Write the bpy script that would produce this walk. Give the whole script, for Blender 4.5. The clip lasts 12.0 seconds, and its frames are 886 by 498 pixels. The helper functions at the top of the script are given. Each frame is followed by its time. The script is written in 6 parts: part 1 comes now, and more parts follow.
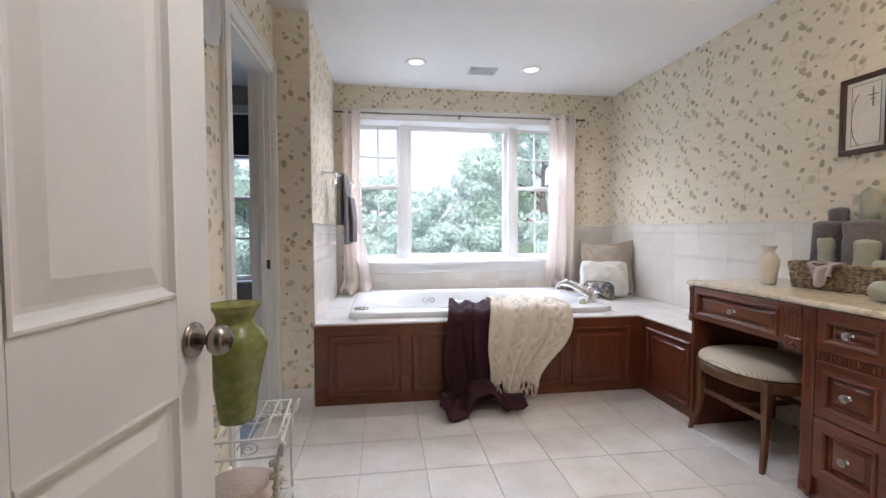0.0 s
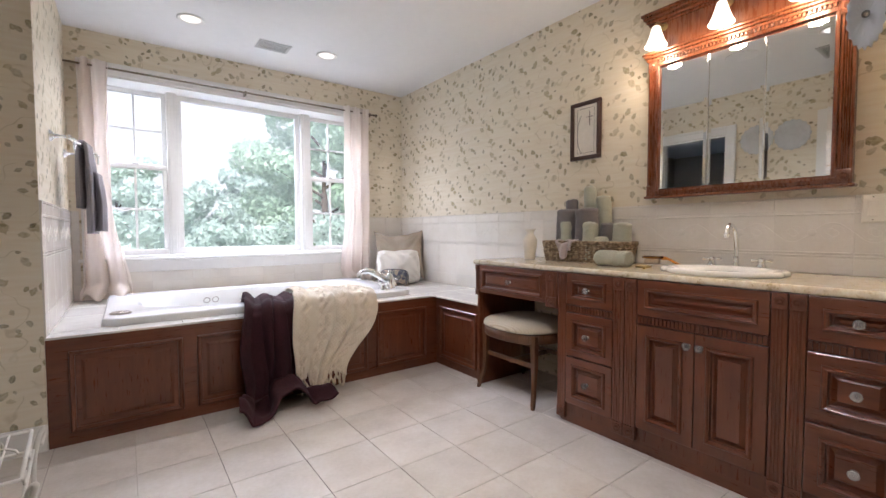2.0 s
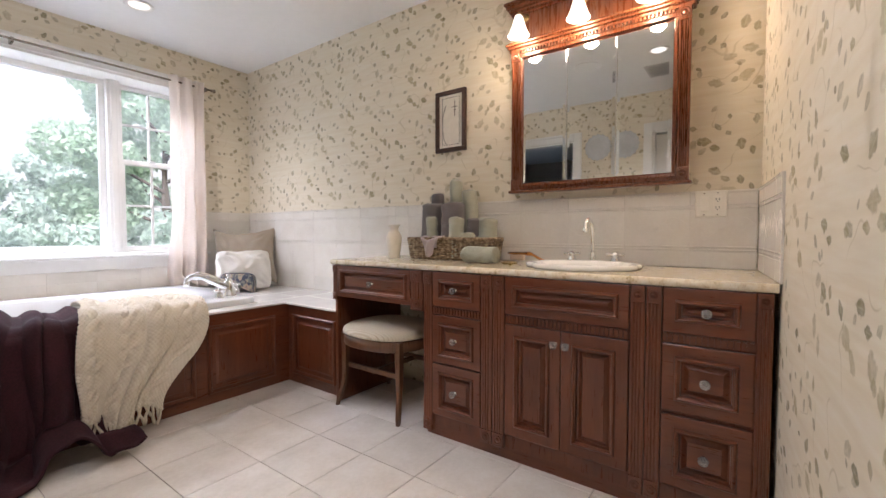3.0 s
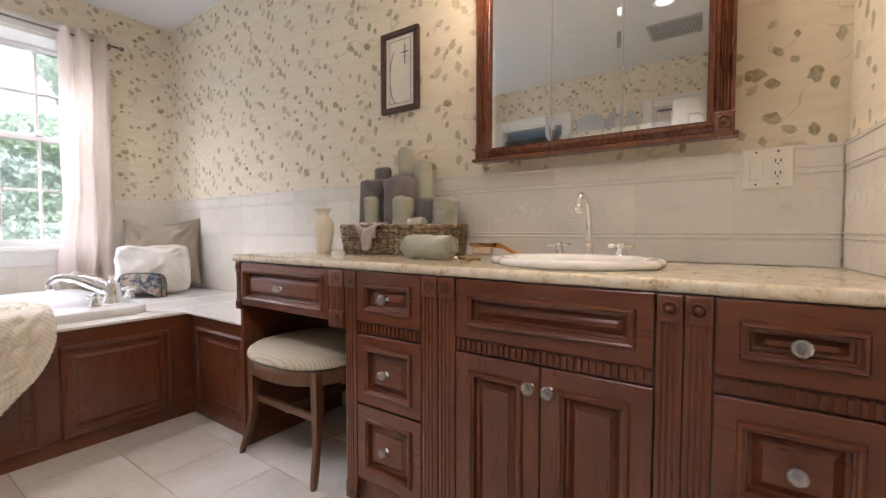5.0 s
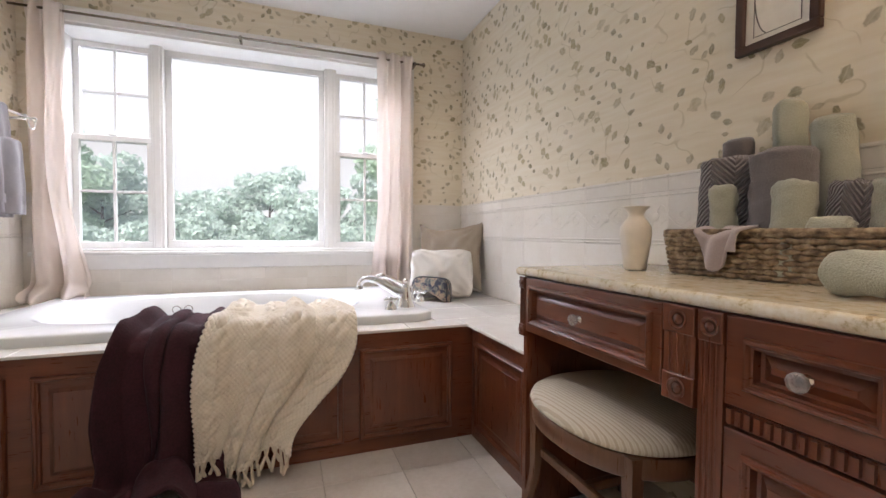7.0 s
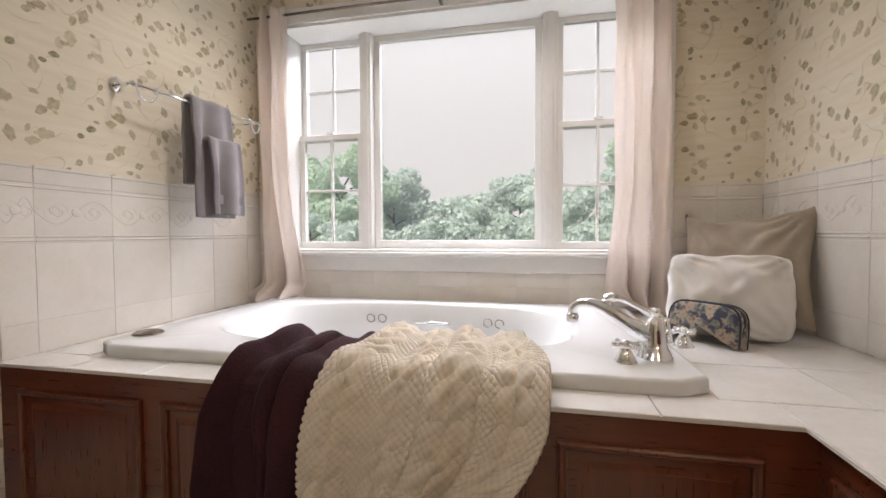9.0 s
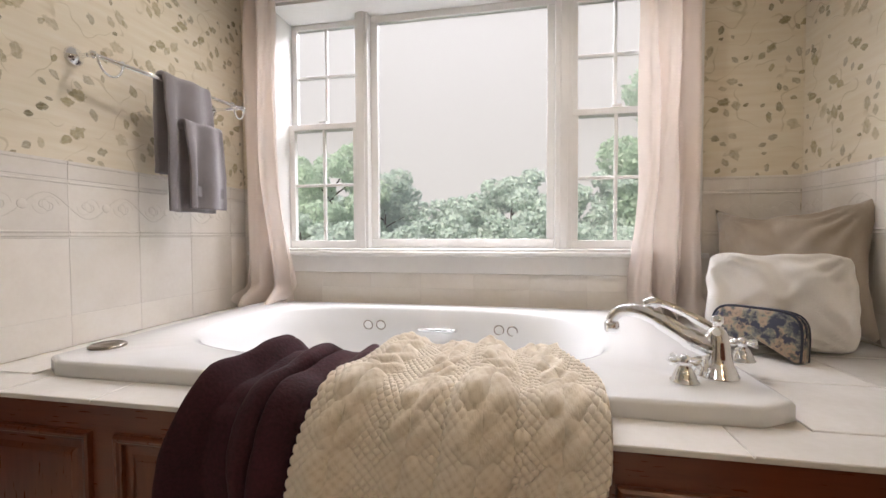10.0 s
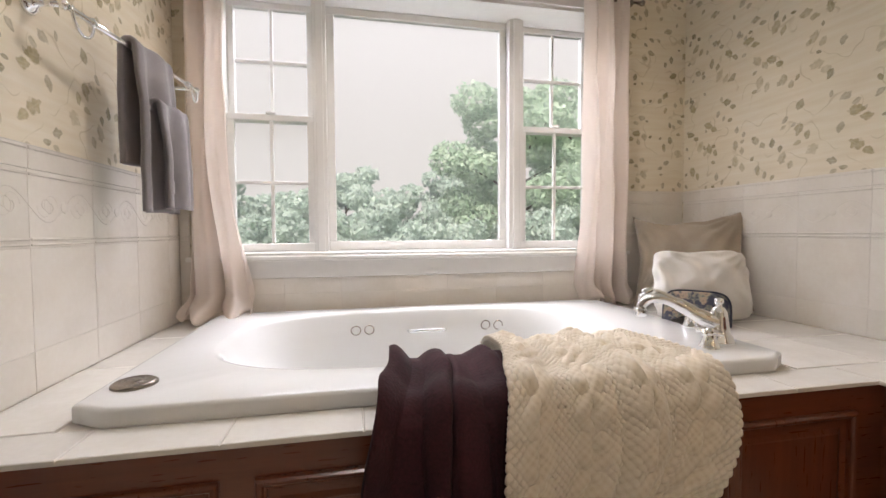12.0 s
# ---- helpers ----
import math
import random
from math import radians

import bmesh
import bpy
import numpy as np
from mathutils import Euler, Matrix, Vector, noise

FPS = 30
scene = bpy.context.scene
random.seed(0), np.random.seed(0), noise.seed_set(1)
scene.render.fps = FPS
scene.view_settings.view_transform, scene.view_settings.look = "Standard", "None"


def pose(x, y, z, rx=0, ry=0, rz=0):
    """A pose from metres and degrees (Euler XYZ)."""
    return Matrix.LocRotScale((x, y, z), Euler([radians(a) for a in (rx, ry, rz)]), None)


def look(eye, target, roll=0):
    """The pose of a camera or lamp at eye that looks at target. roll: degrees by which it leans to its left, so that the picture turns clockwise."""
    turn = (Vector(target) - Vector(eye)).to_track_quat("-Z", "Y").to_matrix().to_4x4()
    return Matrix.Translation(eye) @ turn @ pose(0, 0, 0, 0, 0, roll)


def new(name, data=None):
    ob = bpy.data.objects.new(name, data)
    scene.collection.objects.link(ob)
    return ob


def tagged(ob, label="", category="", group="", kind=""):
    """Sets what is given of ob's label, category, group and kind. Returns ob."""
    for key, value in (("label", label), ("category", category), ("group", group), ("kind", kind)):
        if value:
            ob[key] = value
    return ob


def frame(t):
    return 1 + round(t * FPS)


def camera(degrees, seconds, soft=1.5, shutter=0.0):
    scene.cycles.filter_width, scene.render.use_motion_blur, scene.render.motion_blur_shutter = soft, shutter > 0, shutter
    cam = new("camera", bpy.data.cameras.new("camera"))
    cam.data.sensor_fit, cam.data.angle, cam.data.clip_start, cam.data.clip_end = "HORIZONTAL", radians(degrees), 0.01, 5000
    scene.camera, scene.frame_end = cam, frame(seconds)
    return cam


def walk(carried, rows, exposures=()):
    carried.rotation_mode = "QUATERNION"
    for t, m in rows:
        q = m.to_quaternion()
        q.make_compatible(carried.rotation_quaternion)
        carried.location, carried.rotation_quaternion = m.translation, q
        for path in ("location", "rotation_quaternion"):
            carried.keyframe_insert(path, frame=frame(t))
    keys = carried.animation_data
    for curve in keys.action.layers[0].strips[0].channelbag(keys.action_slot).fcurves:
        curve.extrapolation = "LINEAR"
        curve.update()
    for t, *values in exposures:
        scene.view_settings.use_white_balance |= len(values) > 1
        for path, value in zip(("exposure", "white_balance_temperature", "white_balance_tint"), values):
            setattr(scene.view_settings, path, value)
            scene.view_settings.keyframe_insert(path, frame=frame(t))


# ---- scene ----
cam = camera(92.1, 12.0)
PATH = [
    (0, (1.156, 1.385, 1.169), (1.428, 3.365, 1.082), -0.1),
    (0.5, (1.073, 1.476, 1.124), (1.735, 3.361, 1.04), -0.1),
    (1, (1.013, 1.498, 1.1), (1.91, 3.284, 1.018), -0.1),
    (1.5, (1.001, 1.472, 1.089), (2.043, 3.178, 1.007), -0.2),
    (2, (1.019, 1.465, 1.067), (2.211, 3.069, 0.984), -0.1),
    (2.5, (1.094, 1.514, 1.041), (2.468, 2.964, 0.955), -0.2),
    (3, (1.272, 1.64, 1.031), (2.886, 2.819, 0.955), -0.0),
    (3.2, (1.325, 1.715, 1.045), (2.985, 2.822, 0.949), -0.1),
    (5, (1.933, 1.862, 0.971), (3.572, 3.004, 0.891), -0.0),
    (5.5, (2.029, 1.844, 1.018), (3.646, 3.018, 0.94), -0.0),
    (6, (2.084, 1.951, 1.069), (3.494, 3.367, 0.979), -0.1),
    (6.5, (2.105, 2.121, 1.033), (3.159, 3.82, 0.962), 0.2),
    (7, (2.174, 2.369, 0.984), (2.866, 4.242, 0.916), 0.4),
    (7.5, (2.303, 2.618, 0.962), (2.618, 4.591, 0.885), 0.3),
    (7.7, (2.35, 2.7, 0.972), (2.528, 4.691, 0.889), 0.2),
    (9.5, (2.43, 3.345, 0.972), (1.948, 5.284, 0.901), -0.3),
    (10, (2.31, 3.41, 0.95), (1.927, 5.372, 0.885), -0.2),
    (10.5, (2.103, 3.377, 0.947), (1.862, 5.361, 0.88), -0.1),
    (11, (1.88, 3.341, 0.969), (1.819, 5.338, 0.902), -0.2),
    (11.5, (1.702, 3.338, 0.972), (1.886, 5.328, 0.904), -0.3),
    (12, (1.545, 3.328, 0.983), (1.945, 5.286, 0.9), -0.3),
]
walk(cam, [(t, look(eye, target, roll)) for t, eye, target, roll in PATH], [(0, 0.60, 5450, 15), (2.5, 0.64, 5700, 17), (5, 0.70, 5850, 17), (7.5, 0.34, 5950, 17), (9.5, 0.04, 6350, 16), (12, 0.07, 6400, 16)])

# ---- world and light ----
SKY_LAMP_WATTS, CAN_WATTS, BATH_CAN_WATTS, VANITY_WATTS = 160.0, 41.0, 27.0, 3.8
world = bpy.data.worlds.new("World")
scene.world = world
world.use_nodes = True
wn = world.node_tree.nodes
wl = world.node_tree.links
sky = wn.new("ShaderNodeTexSky")
sky.sky_type = "NISHITA"
sky.sun_disc = False
sky.sun_elevation = radians(40)
sky.sun_rotation = radians(200)
sky.air_density, sky.dust_density = 1.0, 4.0
wl.new(sky.outputs[0], wn["Background"].inputs[0])
wn["Background"].inputs[1].default_value = 0.14

sun = new("sun", bpy.data.lights.new("sun", "SUN"))
sun.data.energy = 5.0
sun.data.angle = radians(12)
sun.data.color = (1.0, 0.95, 0.86)
sun.matrix_world = look((0, 0, 0), (0.26, 0.72, -0.64))

# area lamp added outside, above the big window, standing in for the sky's light
day = new("window_sky_lamp", bpy.data.lights.new("window_sky_lamp", "AREA"))
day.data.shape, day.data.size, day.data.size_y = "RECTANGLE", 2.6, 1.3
day.data.energy, day.data.color = SKY_LAMP_WATTS, (0.95, 0.96, 1.0)
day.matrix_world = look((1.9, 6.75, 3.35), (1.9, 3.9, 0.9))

# unseen lamp added above the bedroom window to brighten that room like daylight
bed_day = new("bedroom_sky_lamp", bpy.data.lights.new("bedroom_sky_lamp", "AREA"))
bed_day.data.shape, bed_day.data.size, bed_day.data.size_y = "RECTANGLE", 1.0, 0.8
bed_day.data.energy, bed_day.data.color = 70.0, (0.78, 0.87, 1.0)
bed_day.matrix_world = look((-0.74, 6.6, 3.1), (-0.9, 4.2, 0.6))

# ---- materials ----


class Nodes:
    """Short forms for building a node material."""

    def __init__(self, name, rough=0.5, metal=0.0, color=(0.8, 0.8, 0.8)):
        self.mat = bpy.data.materials.new(name)
        self.mat.use_nodes = True
        self.t = self.mat.node_tree
        self.b = self.t.nodes["Principled BSDF"]
        self.b.inputs["Roughness"].default_value = rough
        self.b.inputs["Metallic"].default_value = metal
        self.b.inputs["Base Color"].default_value = (*color, 1)

    def n(self, kind, **kw):
        node = self.t.nodes.new("ShaderNode" + kind)
        for k, v in kw.items():
            node[k] = v
        return node

    def put(self, sock, v):
        if isinstance(v, bpy.types.NodeSocket):
            self.t.links.new(v, sock)
        elif isinstance(v, (tuple, list)) and len(v) == 3 and sock.type == "RGBA":
            sock.default_value = (*v, 1)
        else:
            sock.default_value = v

    def math(self, op, a, b=0.0, clamp=False):
        node = self.n("Math")
        node.operation, node.use_clamp = op, clamp
        self.put(node.inputs[0], a)
        self.put(node.inputs[1], b)
        return node.outputs[0]

    def vec(self, op, a, b):
        node = self.n("VectorMath")
        node.operation = op
        self.put(node.inputs[0], a)
        self.put(node.inputs[1], b)
        return node.outputs[0]

    def mix(self, fac, a, b, mode="MIX"):
        node = self.n("MixRGB")
        node.blend_type = mode
        self.put(node.inputs[0], fac)
        self.put(node.inputs[1], a)
        self.put(node.inputs[2], b)
        return node.outputs[0]

    def noise(self, co, scale, detail=3.0, rough=0.5, out=0):
        node = self.n("TexNoise")
        self.put(node.inputs["Vector"], co)
        node.inputs["Scale"].default_value = scale
        node.inputs["Detail"].default_value = detail
        node.inputs["Roughness"].default_value = rough
        return node.outputs[out]

    def co(self, scale=(1, 1, 1), rot=(0, 0, 0), shift=(0, 0, 0), which="Object"):
        tc = self.n("TexCoord")
        mp = self.n("Mapping")
        self.t.links.new(tc.outputs[which], mp.inputs[0])
        mp.inputs["Scale"].default_value = scale
        mp.inputs["Rotation"].default_value = rot
        mp.inputs["Location"].default_value = shift
        return mp.outputs[0]

    def ramp(self, f, stops):
        node = self.n("ValToRGB")
        self.put(node.inputs[0], f)
        el = node.color_ramp.elements
        while len(el) < len(stops):
            el.new(0.5)
        for e, (p, c) in zip(el, stops):
            e.position = p
            e.color = (*c, 1) if len(c) == 3 else c
        return node.outputs[0]

    def step(self, v, lo, hi):
        node = self.n("MapRange")
        self.put(node.inputs[0], v)
        node.inputs[1].default_value, node.inputs[2].default_value = lo, hi
        return node.outputs[0]

    def bump(self, h, strength=0.2, dist=0.002):
        node = self.n("Bump")
        node.inputs["Strength"].default_value = strength
        node.inputs["Distance"].default_value = dist
        self.put(node.inputs["Height"], h)
        self.put(self.b.inputs["Normal"], node.outputs[0])

    def color(self, c):
        self.put(self.b.inputs["Base Color"], c)

    def rough(self, c):
        self.put(self.b.inputs["Roughness"], c)


def plain(name, color, rough=0.5, metal=0.0, grain=0.06, scale=30.0, bump=0.08):
    """A nearly plain surface with slight mottling at two scales."""
    m = Nodes(name, rough, metal, color)
    co = m.co()
    a = m.noise(co, scale, 4.0)
    b = m.noise(co, scale * 0.12, 2.0)
    f = m.math("ADD", m.math("MULTIPLY", a, 0.5), m.math("MULTIPLY", b, 0.5))
    lo = tuple(c * (1 - grain * 2) for c in color)
    hi = tuple(min(1.0, c * (1 + grain)) for c in color)
    m.color(m.ramp(f, [(0.3, lo), (0.7, hi)]))
    if bump:
        m.bump(a, bump, 0.002)
    return m.mat


def wallpaper(name, rot):
    """Cream paper with trailing olive leaves; rot turns the wall's plane into texture x, y."""
    m = Nodes(name, 0.72)
    tc = m.n("TexCoord").outputs["Object"]
    sep = m.n("SeparateXYZ")
    m.put(sep.inputs[0], tc)
    comb = m.n("CombineXYZ")
    m.put(comb.inputs[0], sep.outputs[rot])
    m.put(comb.inputs[1], sep.outputs[2])
    p0 = comb.outputs[0]
    warp = m.noise(p0, 7.0, 2.0, out=1)
    p = m.vec("ADD", p0, m.vec("MULTIPLY", m.vec("SUBTRACT", warp, (0.5, 0.5, 0.5)), (0.012, 0.012, 0.0)))
    streak = m.noise(m.vec("MULTIPLY", p0, (3.0, 26.0, 1.0)), 1.6, 4.0)
    base = m.ramp(streak, [(0.25, (0.71, 0.63, 0.485)), (0.5, (0.755, 0.685, 0.545)), (0.8, (0.80, 0.745, 0.63))])
    vine = m.noise(p0, 5.2, 1.5)
    line = m.step(m.math("ABSOLUTE", m.math("SUBTRACT", vine, 0.5)), 0.009, 0.003)
    gate = m.step(m.noise(p0, 9.0, 1.0), 0.42, 0.55)
    base = m.mix(m.math("MULTIPLY", m.math("MULTIPLY", line, gate), 0.36), base, (0.38, 0.31, 0.16))
    for i, (scale, size, keep, shift) in enumerate(((8.0, 0.032, 0.06, (0.0, 0.0, 0.0)), (8.0, 0.024, 0.30, (0.040, 0.033, 0.0)), (9.0, 0.018, 0.42, (3.1, 1.7, 0.0)))):
        q = m.vec("ADD", p, shift)
        vor = m.n("TexVoronoi")
        vor.voronoi_dimensions = "2D"
        vor.inputs["Scale"].default_value = scale
        vor.inputs["Randomness"].default_value = 0.75
        m.put(vor.inputs["Vector"], q)
        rnd = m.n("SeparateColor")
        m.put(rnd.inputs[0], vor.outputs["Color"])
        loc = m.vec("SUBTRACT", q, vor.outputs["Position"])
        turn = m.n("VectorRotate")
        turn.rotation_type = "Z_AXIS"
        m.put(turn.inputs["Vector"], loc)
        m.put(turn.inputs["Angle"], m.math("MULTIPLY", rnd.outputs[0], 6.283))
        xy = m.n("SeparateXYZ")
        m.put(xy.inputs[0], turn.outputs[0])
        big = m.math("MULTIPLY", m.math("ADD", m.math("MULTIPLY", rnd.outputs[1], 0.5), 0.62), size)
        u = m.math("DIVIDE", xy.outputs[0], big)
        v = m.math("ABSOLUTE", m.math("DIVIDE", xy.outputs[1], m.math("MULTIPLY", big, 0.62)))
        wide = m.math("ADD", v, m.math("ADD", m.math("MULTIPLY", u, u), m.math("MULTIPLY", u, 0.25)))
        edge = m.math("ADD", wide, m.math("MULTIPLY", m.math("SUBTRACT", m.noise(p0, 52.0, 3.0), 0.5), 1.7))
        mask = m.step(edge, 1.06, 0.74)
        mask = m.math("MULTIPLY", mask, m.math("GREATER_THAN", rnd.outputs[2], keep))
        tone = m.ramp(m.math("ADD", m.math("MULTIPLY", rnd.outputs[1], 0.55), m.math("MULTIPLY", m.noise(p0, 60.0, 3.0), 0.5)),
                      [(0.2, (0.115, 0.10, 0.042)), (0.55, (0.25, 0.21, 0.095)), (0.85, (0.44, 0.37, 0.20))])
        vein = m.math("MULTIPLY", m.step(v, 0.16, 0.05), 0.4)
        tone = m.mix(vein, tone, (0.50, 0.44, 0.27))
        base = m.mix(m.math("MULTIPLY", mask, m.math("ADD", m.math("MULTIPLY", rnd.outputs[0], 0.40), m.math("MULTIPLY", m.noise(p0, 45.0, 3.0), 0.85)), True), base, tone)
    m.color(base)
    m.bump(streak, 0.05, 0.001)
    return m.mat


def wood(name, dark, mid, light, rough=0.32, axis=2):
    m = Nodes(name, rough)
    s = [9.0, 9.0, 9.0]
    s[axis] = 0.8
    info = m.n("ObjectInfo")
    co = m.vec("ADD", m.co(tuple(s)), m.vec("MULTIPLY", info.outputs["Location"], (3.1, 2.3, 1.7)))
    g = m.noise(co, 3.2, 5.0, 0.62)
    fine = m.noise(co, 15.0, 3.0)
    blotch = m.noise(m.co((1, 1, 1)), 4.0, 2.0)
    f = m.math("ADD", m.math("MULTIPLY", g, 0.55), m.math("ADD", m.math("MULTIPLY", fine, 0.12), m.math("MULTIPLY", blotch, 0.33)))
    m.color(m.ramp(f, [(0.32, dark), (0.52, mid), (0.72, light)]))
    m.rough(m.math("ADD", m.math("MULTIPLY", fine, 0.16), rough - 0.08))
    m.b.inputs["Coat Weight"].default_value = 0.45
    m.b.inputs["Coat Roughness"].default_value = 0.16
    m.bump(fine, 0.05, 0.001)
    return m.mat


def tile_mat(name, a, b, c, rough, relief=False):
    m = Nodes(name, rough)
    info = m.n("ObjectInfo")
    co = m.vec("ADD", m.n("TexCoord").outputs["Object"], m.vec("MULTIPLY", info.outputs["Random"], (7.0, 3.0, 5.0)))
    big = m.noise(co, 5.0, 4.0, 0.6)
    fine = m.noise(co, 60.0, 2.0)
    f = m.math("ADD", m.math("MULTIPLY", big, 0.75), m.math("MULTIPLY", fine, 0.25))
    col = m.ramp(f, [(0.32, a), (0.52, b), (0.7, c)])
    vary = m.math("ADD", m.math("MULTIPLY", info.outputs["Random"], 0.08), 0.94)
    grey = m.n("CombineColor")
    for i in range(3):
        m.put(grey.inputs[i], vary)
    m.color(m.mix(1.0, col, grey.outputs[0], "MULTIPLY"))
    m.rough(m.math("ADD", m.math("MULTIPLY", big, 0.12), rough - 0.05))
    m.bump(m.noise(co, 9.0, 2.0), 0.05, 0.003)
    return m.mat


def cloth(name, a, b, rough=0.9, scale=260.0, sheen=0.3, bump=0.4):
    m = Nodes(name, rough)
    co = m.co()
    w = m.noise(co, scale, 2.0)
    s = m.noise(co, 8.0, 3.0)
    f = m.math("ADD", m.math("MULTIPLY", w, 0.5), m.math("MULTIPLY", s, 0.5))
    m.color(m.ramp(f, [(0.3, a), (0.7, b)]))
    m.b.inputs["Sheen Weight"].default_value = sheen
    m.bump(w, bump, 0.003)
    return m.mat


PAPER_X = wallpaper("wallpaper_along_y", 1)
PAPER_Y = wallpaper("wallpaper_along_x", 0)
CEILING = plain("ceiling_paint", (0.80, 0.80, 0.79), 0.9, scale=18, grain=0.015, bump=0.15)
TRIM = plain("white_trim_paint", (0.80, 0.79, 0.76), 0.38, grain=0.02)
DOORPAINT = plain("door_paint", (0.77, 0.74, 0.69), 0.42, grain=0.025, scale=60)
PLASTER = plain("bedroom_paint", (0.50, 0.44, 0.36), 0.9)
CARPET = cloth("blue_grey_carpet", (0.16, 0.22, 0.30), (0.26, 0.33, 0.42), 1.0, 90)
FLOORTILE = tile_mat("floor_tile", (0.62, 0.565, 0.50), (0.70, 0.645, 0.58), (0.76, 0.715, 0.66), 0.09)
GROUT = plain("floor_grout", (0.60, 0.55, 0.48), 0.9)
WALLTILE = tile_mat("wall_tile", (0.755, 0.71, 0.64), (0.80, 0.76, 0.695), (0.83, 0.80, 0.75), 0.11)
WALLGROUT = plain("wall_grout", (0.71, 0.67, 0.61), 0.5)
DECKTILE = tile_mat("deck_tile", (0.68, 0.655, 0.605), (0.73, 0.71, 0.665), (0.77, 0.755, 0.72), 0.13)
CHERRY = wood("cherry_wood", (0.088, 0.0215, 0.0078), (0.132, 0.0350, 0.0122), (0.190, 0.0570, 0.0205), 0.30)
CHERRYH = wood("cherry_wood_cross_grain", (0.090, 0.0220, 0.0080), (0.135, 0.0358, 0.0125), (0.194, 0.0585, 0.0210), 0.30, axis=0)
CABWOOD = wood("mirror_cabinet_wood", (0.095, 0.025, 0.009), (0.155, 0.047, 0.016), (0.225, 0.076, 0.027), 0.28)
# near-black colour for the shade inside small openings
DARK = plain("gap_shade", (0.012, 0.006, 0.004), 0.8)
ACRYLIC = Nodes("tub_acrylic", 0.10, 0, (0.78, 0.79, 0.785)).mat
PORCELAIN = Nodes("porcelain", 0.09, 0, (0.85, 0.84, 0.81)).mat
CHROME = Nodes("chrome", 0.06, 1.0, (0.86, 0.87, 0.88)).mat
NICKEL = plain("aged_nickel", (0.34, 0.30, 0.26), 0.24, 1.0)
BRASS = plain("old_brass", (0.45, 0.33, 0.14), 0.3, 1.0)
MIRROR = Nodes("mirror_glass", 0.015, 1.0, (0.86, 0.88, 0.87)).mat


def granite():
    m = Nodes("granite", 0.12)
    co = m.co()
    big = m.noise(co, 24.0, 5.0, 0.65)
    v = m.n("TexVoronoi")
    m.put(v.inputs["Vector"], m.vec("ADD", co, m.vec("MULTIPLY", m.noise(co, 30.0, 2.0, out=1), (0.05, 0.05, 0.05))))
    v.inputs["Scale"].default_value = 60.0
    fine = m.noise(co, 160.0, 3.0, 0.7)
    f = m.math("ADD", m.math("MULTIPLY", big, 0.62), m.math("ADD", m.math("MULTIPLY", fine, 0.28), m.math("MULTIPLY", v.outputs["Distance"], 0.14)))
    m.color(m.ramp(f, [(0.34, (0.22, 0.15, 0.075)), (0.41, (0.50, 0.39, 0.22)), (0.49, (0.71, 0.61, 0.43)), (0.64, (0.79, 0.73, 0.60)), (0.8, (0.60, 0.50, 0.34))]))
    return m.mat


def glass_mat(name, color=(1, 1, 1), rough=0.0, ior=1.45):
    m = Nodes(name, rough, 0, color)
    m.b.inputs["Transmission Weight"].default_value = 1.0
    m.b.inputs["IOR"].default_value = ior
    return m.mat


def glow(name, color, strength):
    m = Nodes(name, 0.4, 0, (0.9, 0.88, 0.84))
    m.b.inputs["Emission Color"].default_value = (*color, 1)
    m.b.inputs["Emission Strength"].default_value = strength
    return m.mat


GRANITE = granite()
def veiled_pane():
    """Clear glass with a faint translucent veil that imitates glare over the view."""
    m = Nodes("window_pane", 0.0, 0, (1, 1, 1))
    m.b.inputs["Transmission Weight"].default_value = 1.0
    m.b.inputs["IOR"].default_value = 1.02
    veil = m.n("BsdfTranslucent")
    veil.inputs[0].default_value = (0.93, 0.95, 0.95, 1)
    mx = m.n("MixShader")
    mx.inputs[0].default_value = 0.03
    m.t.links.new(m.b.outputs[0], mx.inputs[1])
    m.t.links.new(veil.outputs[0], mx.inputs[2])
    m.t.links.new(mx.outputs[0], m.t.nodes["Material Output"].inputs[0])
    return m.mat


PANE = veiled_pane()
CRYSTAL = glass_mat("crystal_knob", (0.93, 0.90, 0.88), 0.06, 1.5)
CRYSTAL.node_tree.nodes["Principled BSDF"].inputs["Transmission Weight"].default_value = 0.82
LAMPGLASS = glow("frosted_lamp_glass", (1.0, 0.83, 0.62), 1.15)
CANGLOW = glow("recessed_lamp_lens", (1.0, 0.92, 0.80), 0.22)

# ---- mesh helpers ----


def part(name, bm, material, parent=None, label="", smooth=False, at=None):
    """Links a bmesh as one mesh object under a thing or a part."""
    me = bpy.data.meshes.new(name)
    bmesh.ops.recalc_face_normals(bm, faces=bm.faces)
    bm.to_mesh(me)
    bm.free()
    for mat in material if isinstance(material, (list, tuple)) else (material,):
        me.materials.append(mat)
    if smooth:
        me.shade_smooth()
    ob = new(name, me)
    if parent:
        ob.parent = parent
    if at is not None:
        ob.matrix_basis = at
    return tagged(ob, label)


def thing(name, m, label, category, group="", kind=""):
    ob = new(name)
    ob.empty_display_size = 0.1
    ob.matrix_basis = m
    return tagged(ob, label, category, group, kind)


def add_box(bm, x0, x1, y0, y1, z0, z1, bevel=0.0, seg=2):
    r = bmesh.ops.create_cube(bm, size=1.0, matrix=Matrix.LocRotScale(((x0 + x1) / 2, (y0 + y1) / 2, (z0 + z1) / 2), None, (abs(x1 - x0), abs(y1 - y0), abs(z1 - z0))))
    if bevel:
        es = list({e for v in r["verts"] for e in v.link_edges})
        bmesh.ops.bevel(bm, geom=es, offset=bevel, segments=seg, profile=0.5, affect="EDGES")
    return bm


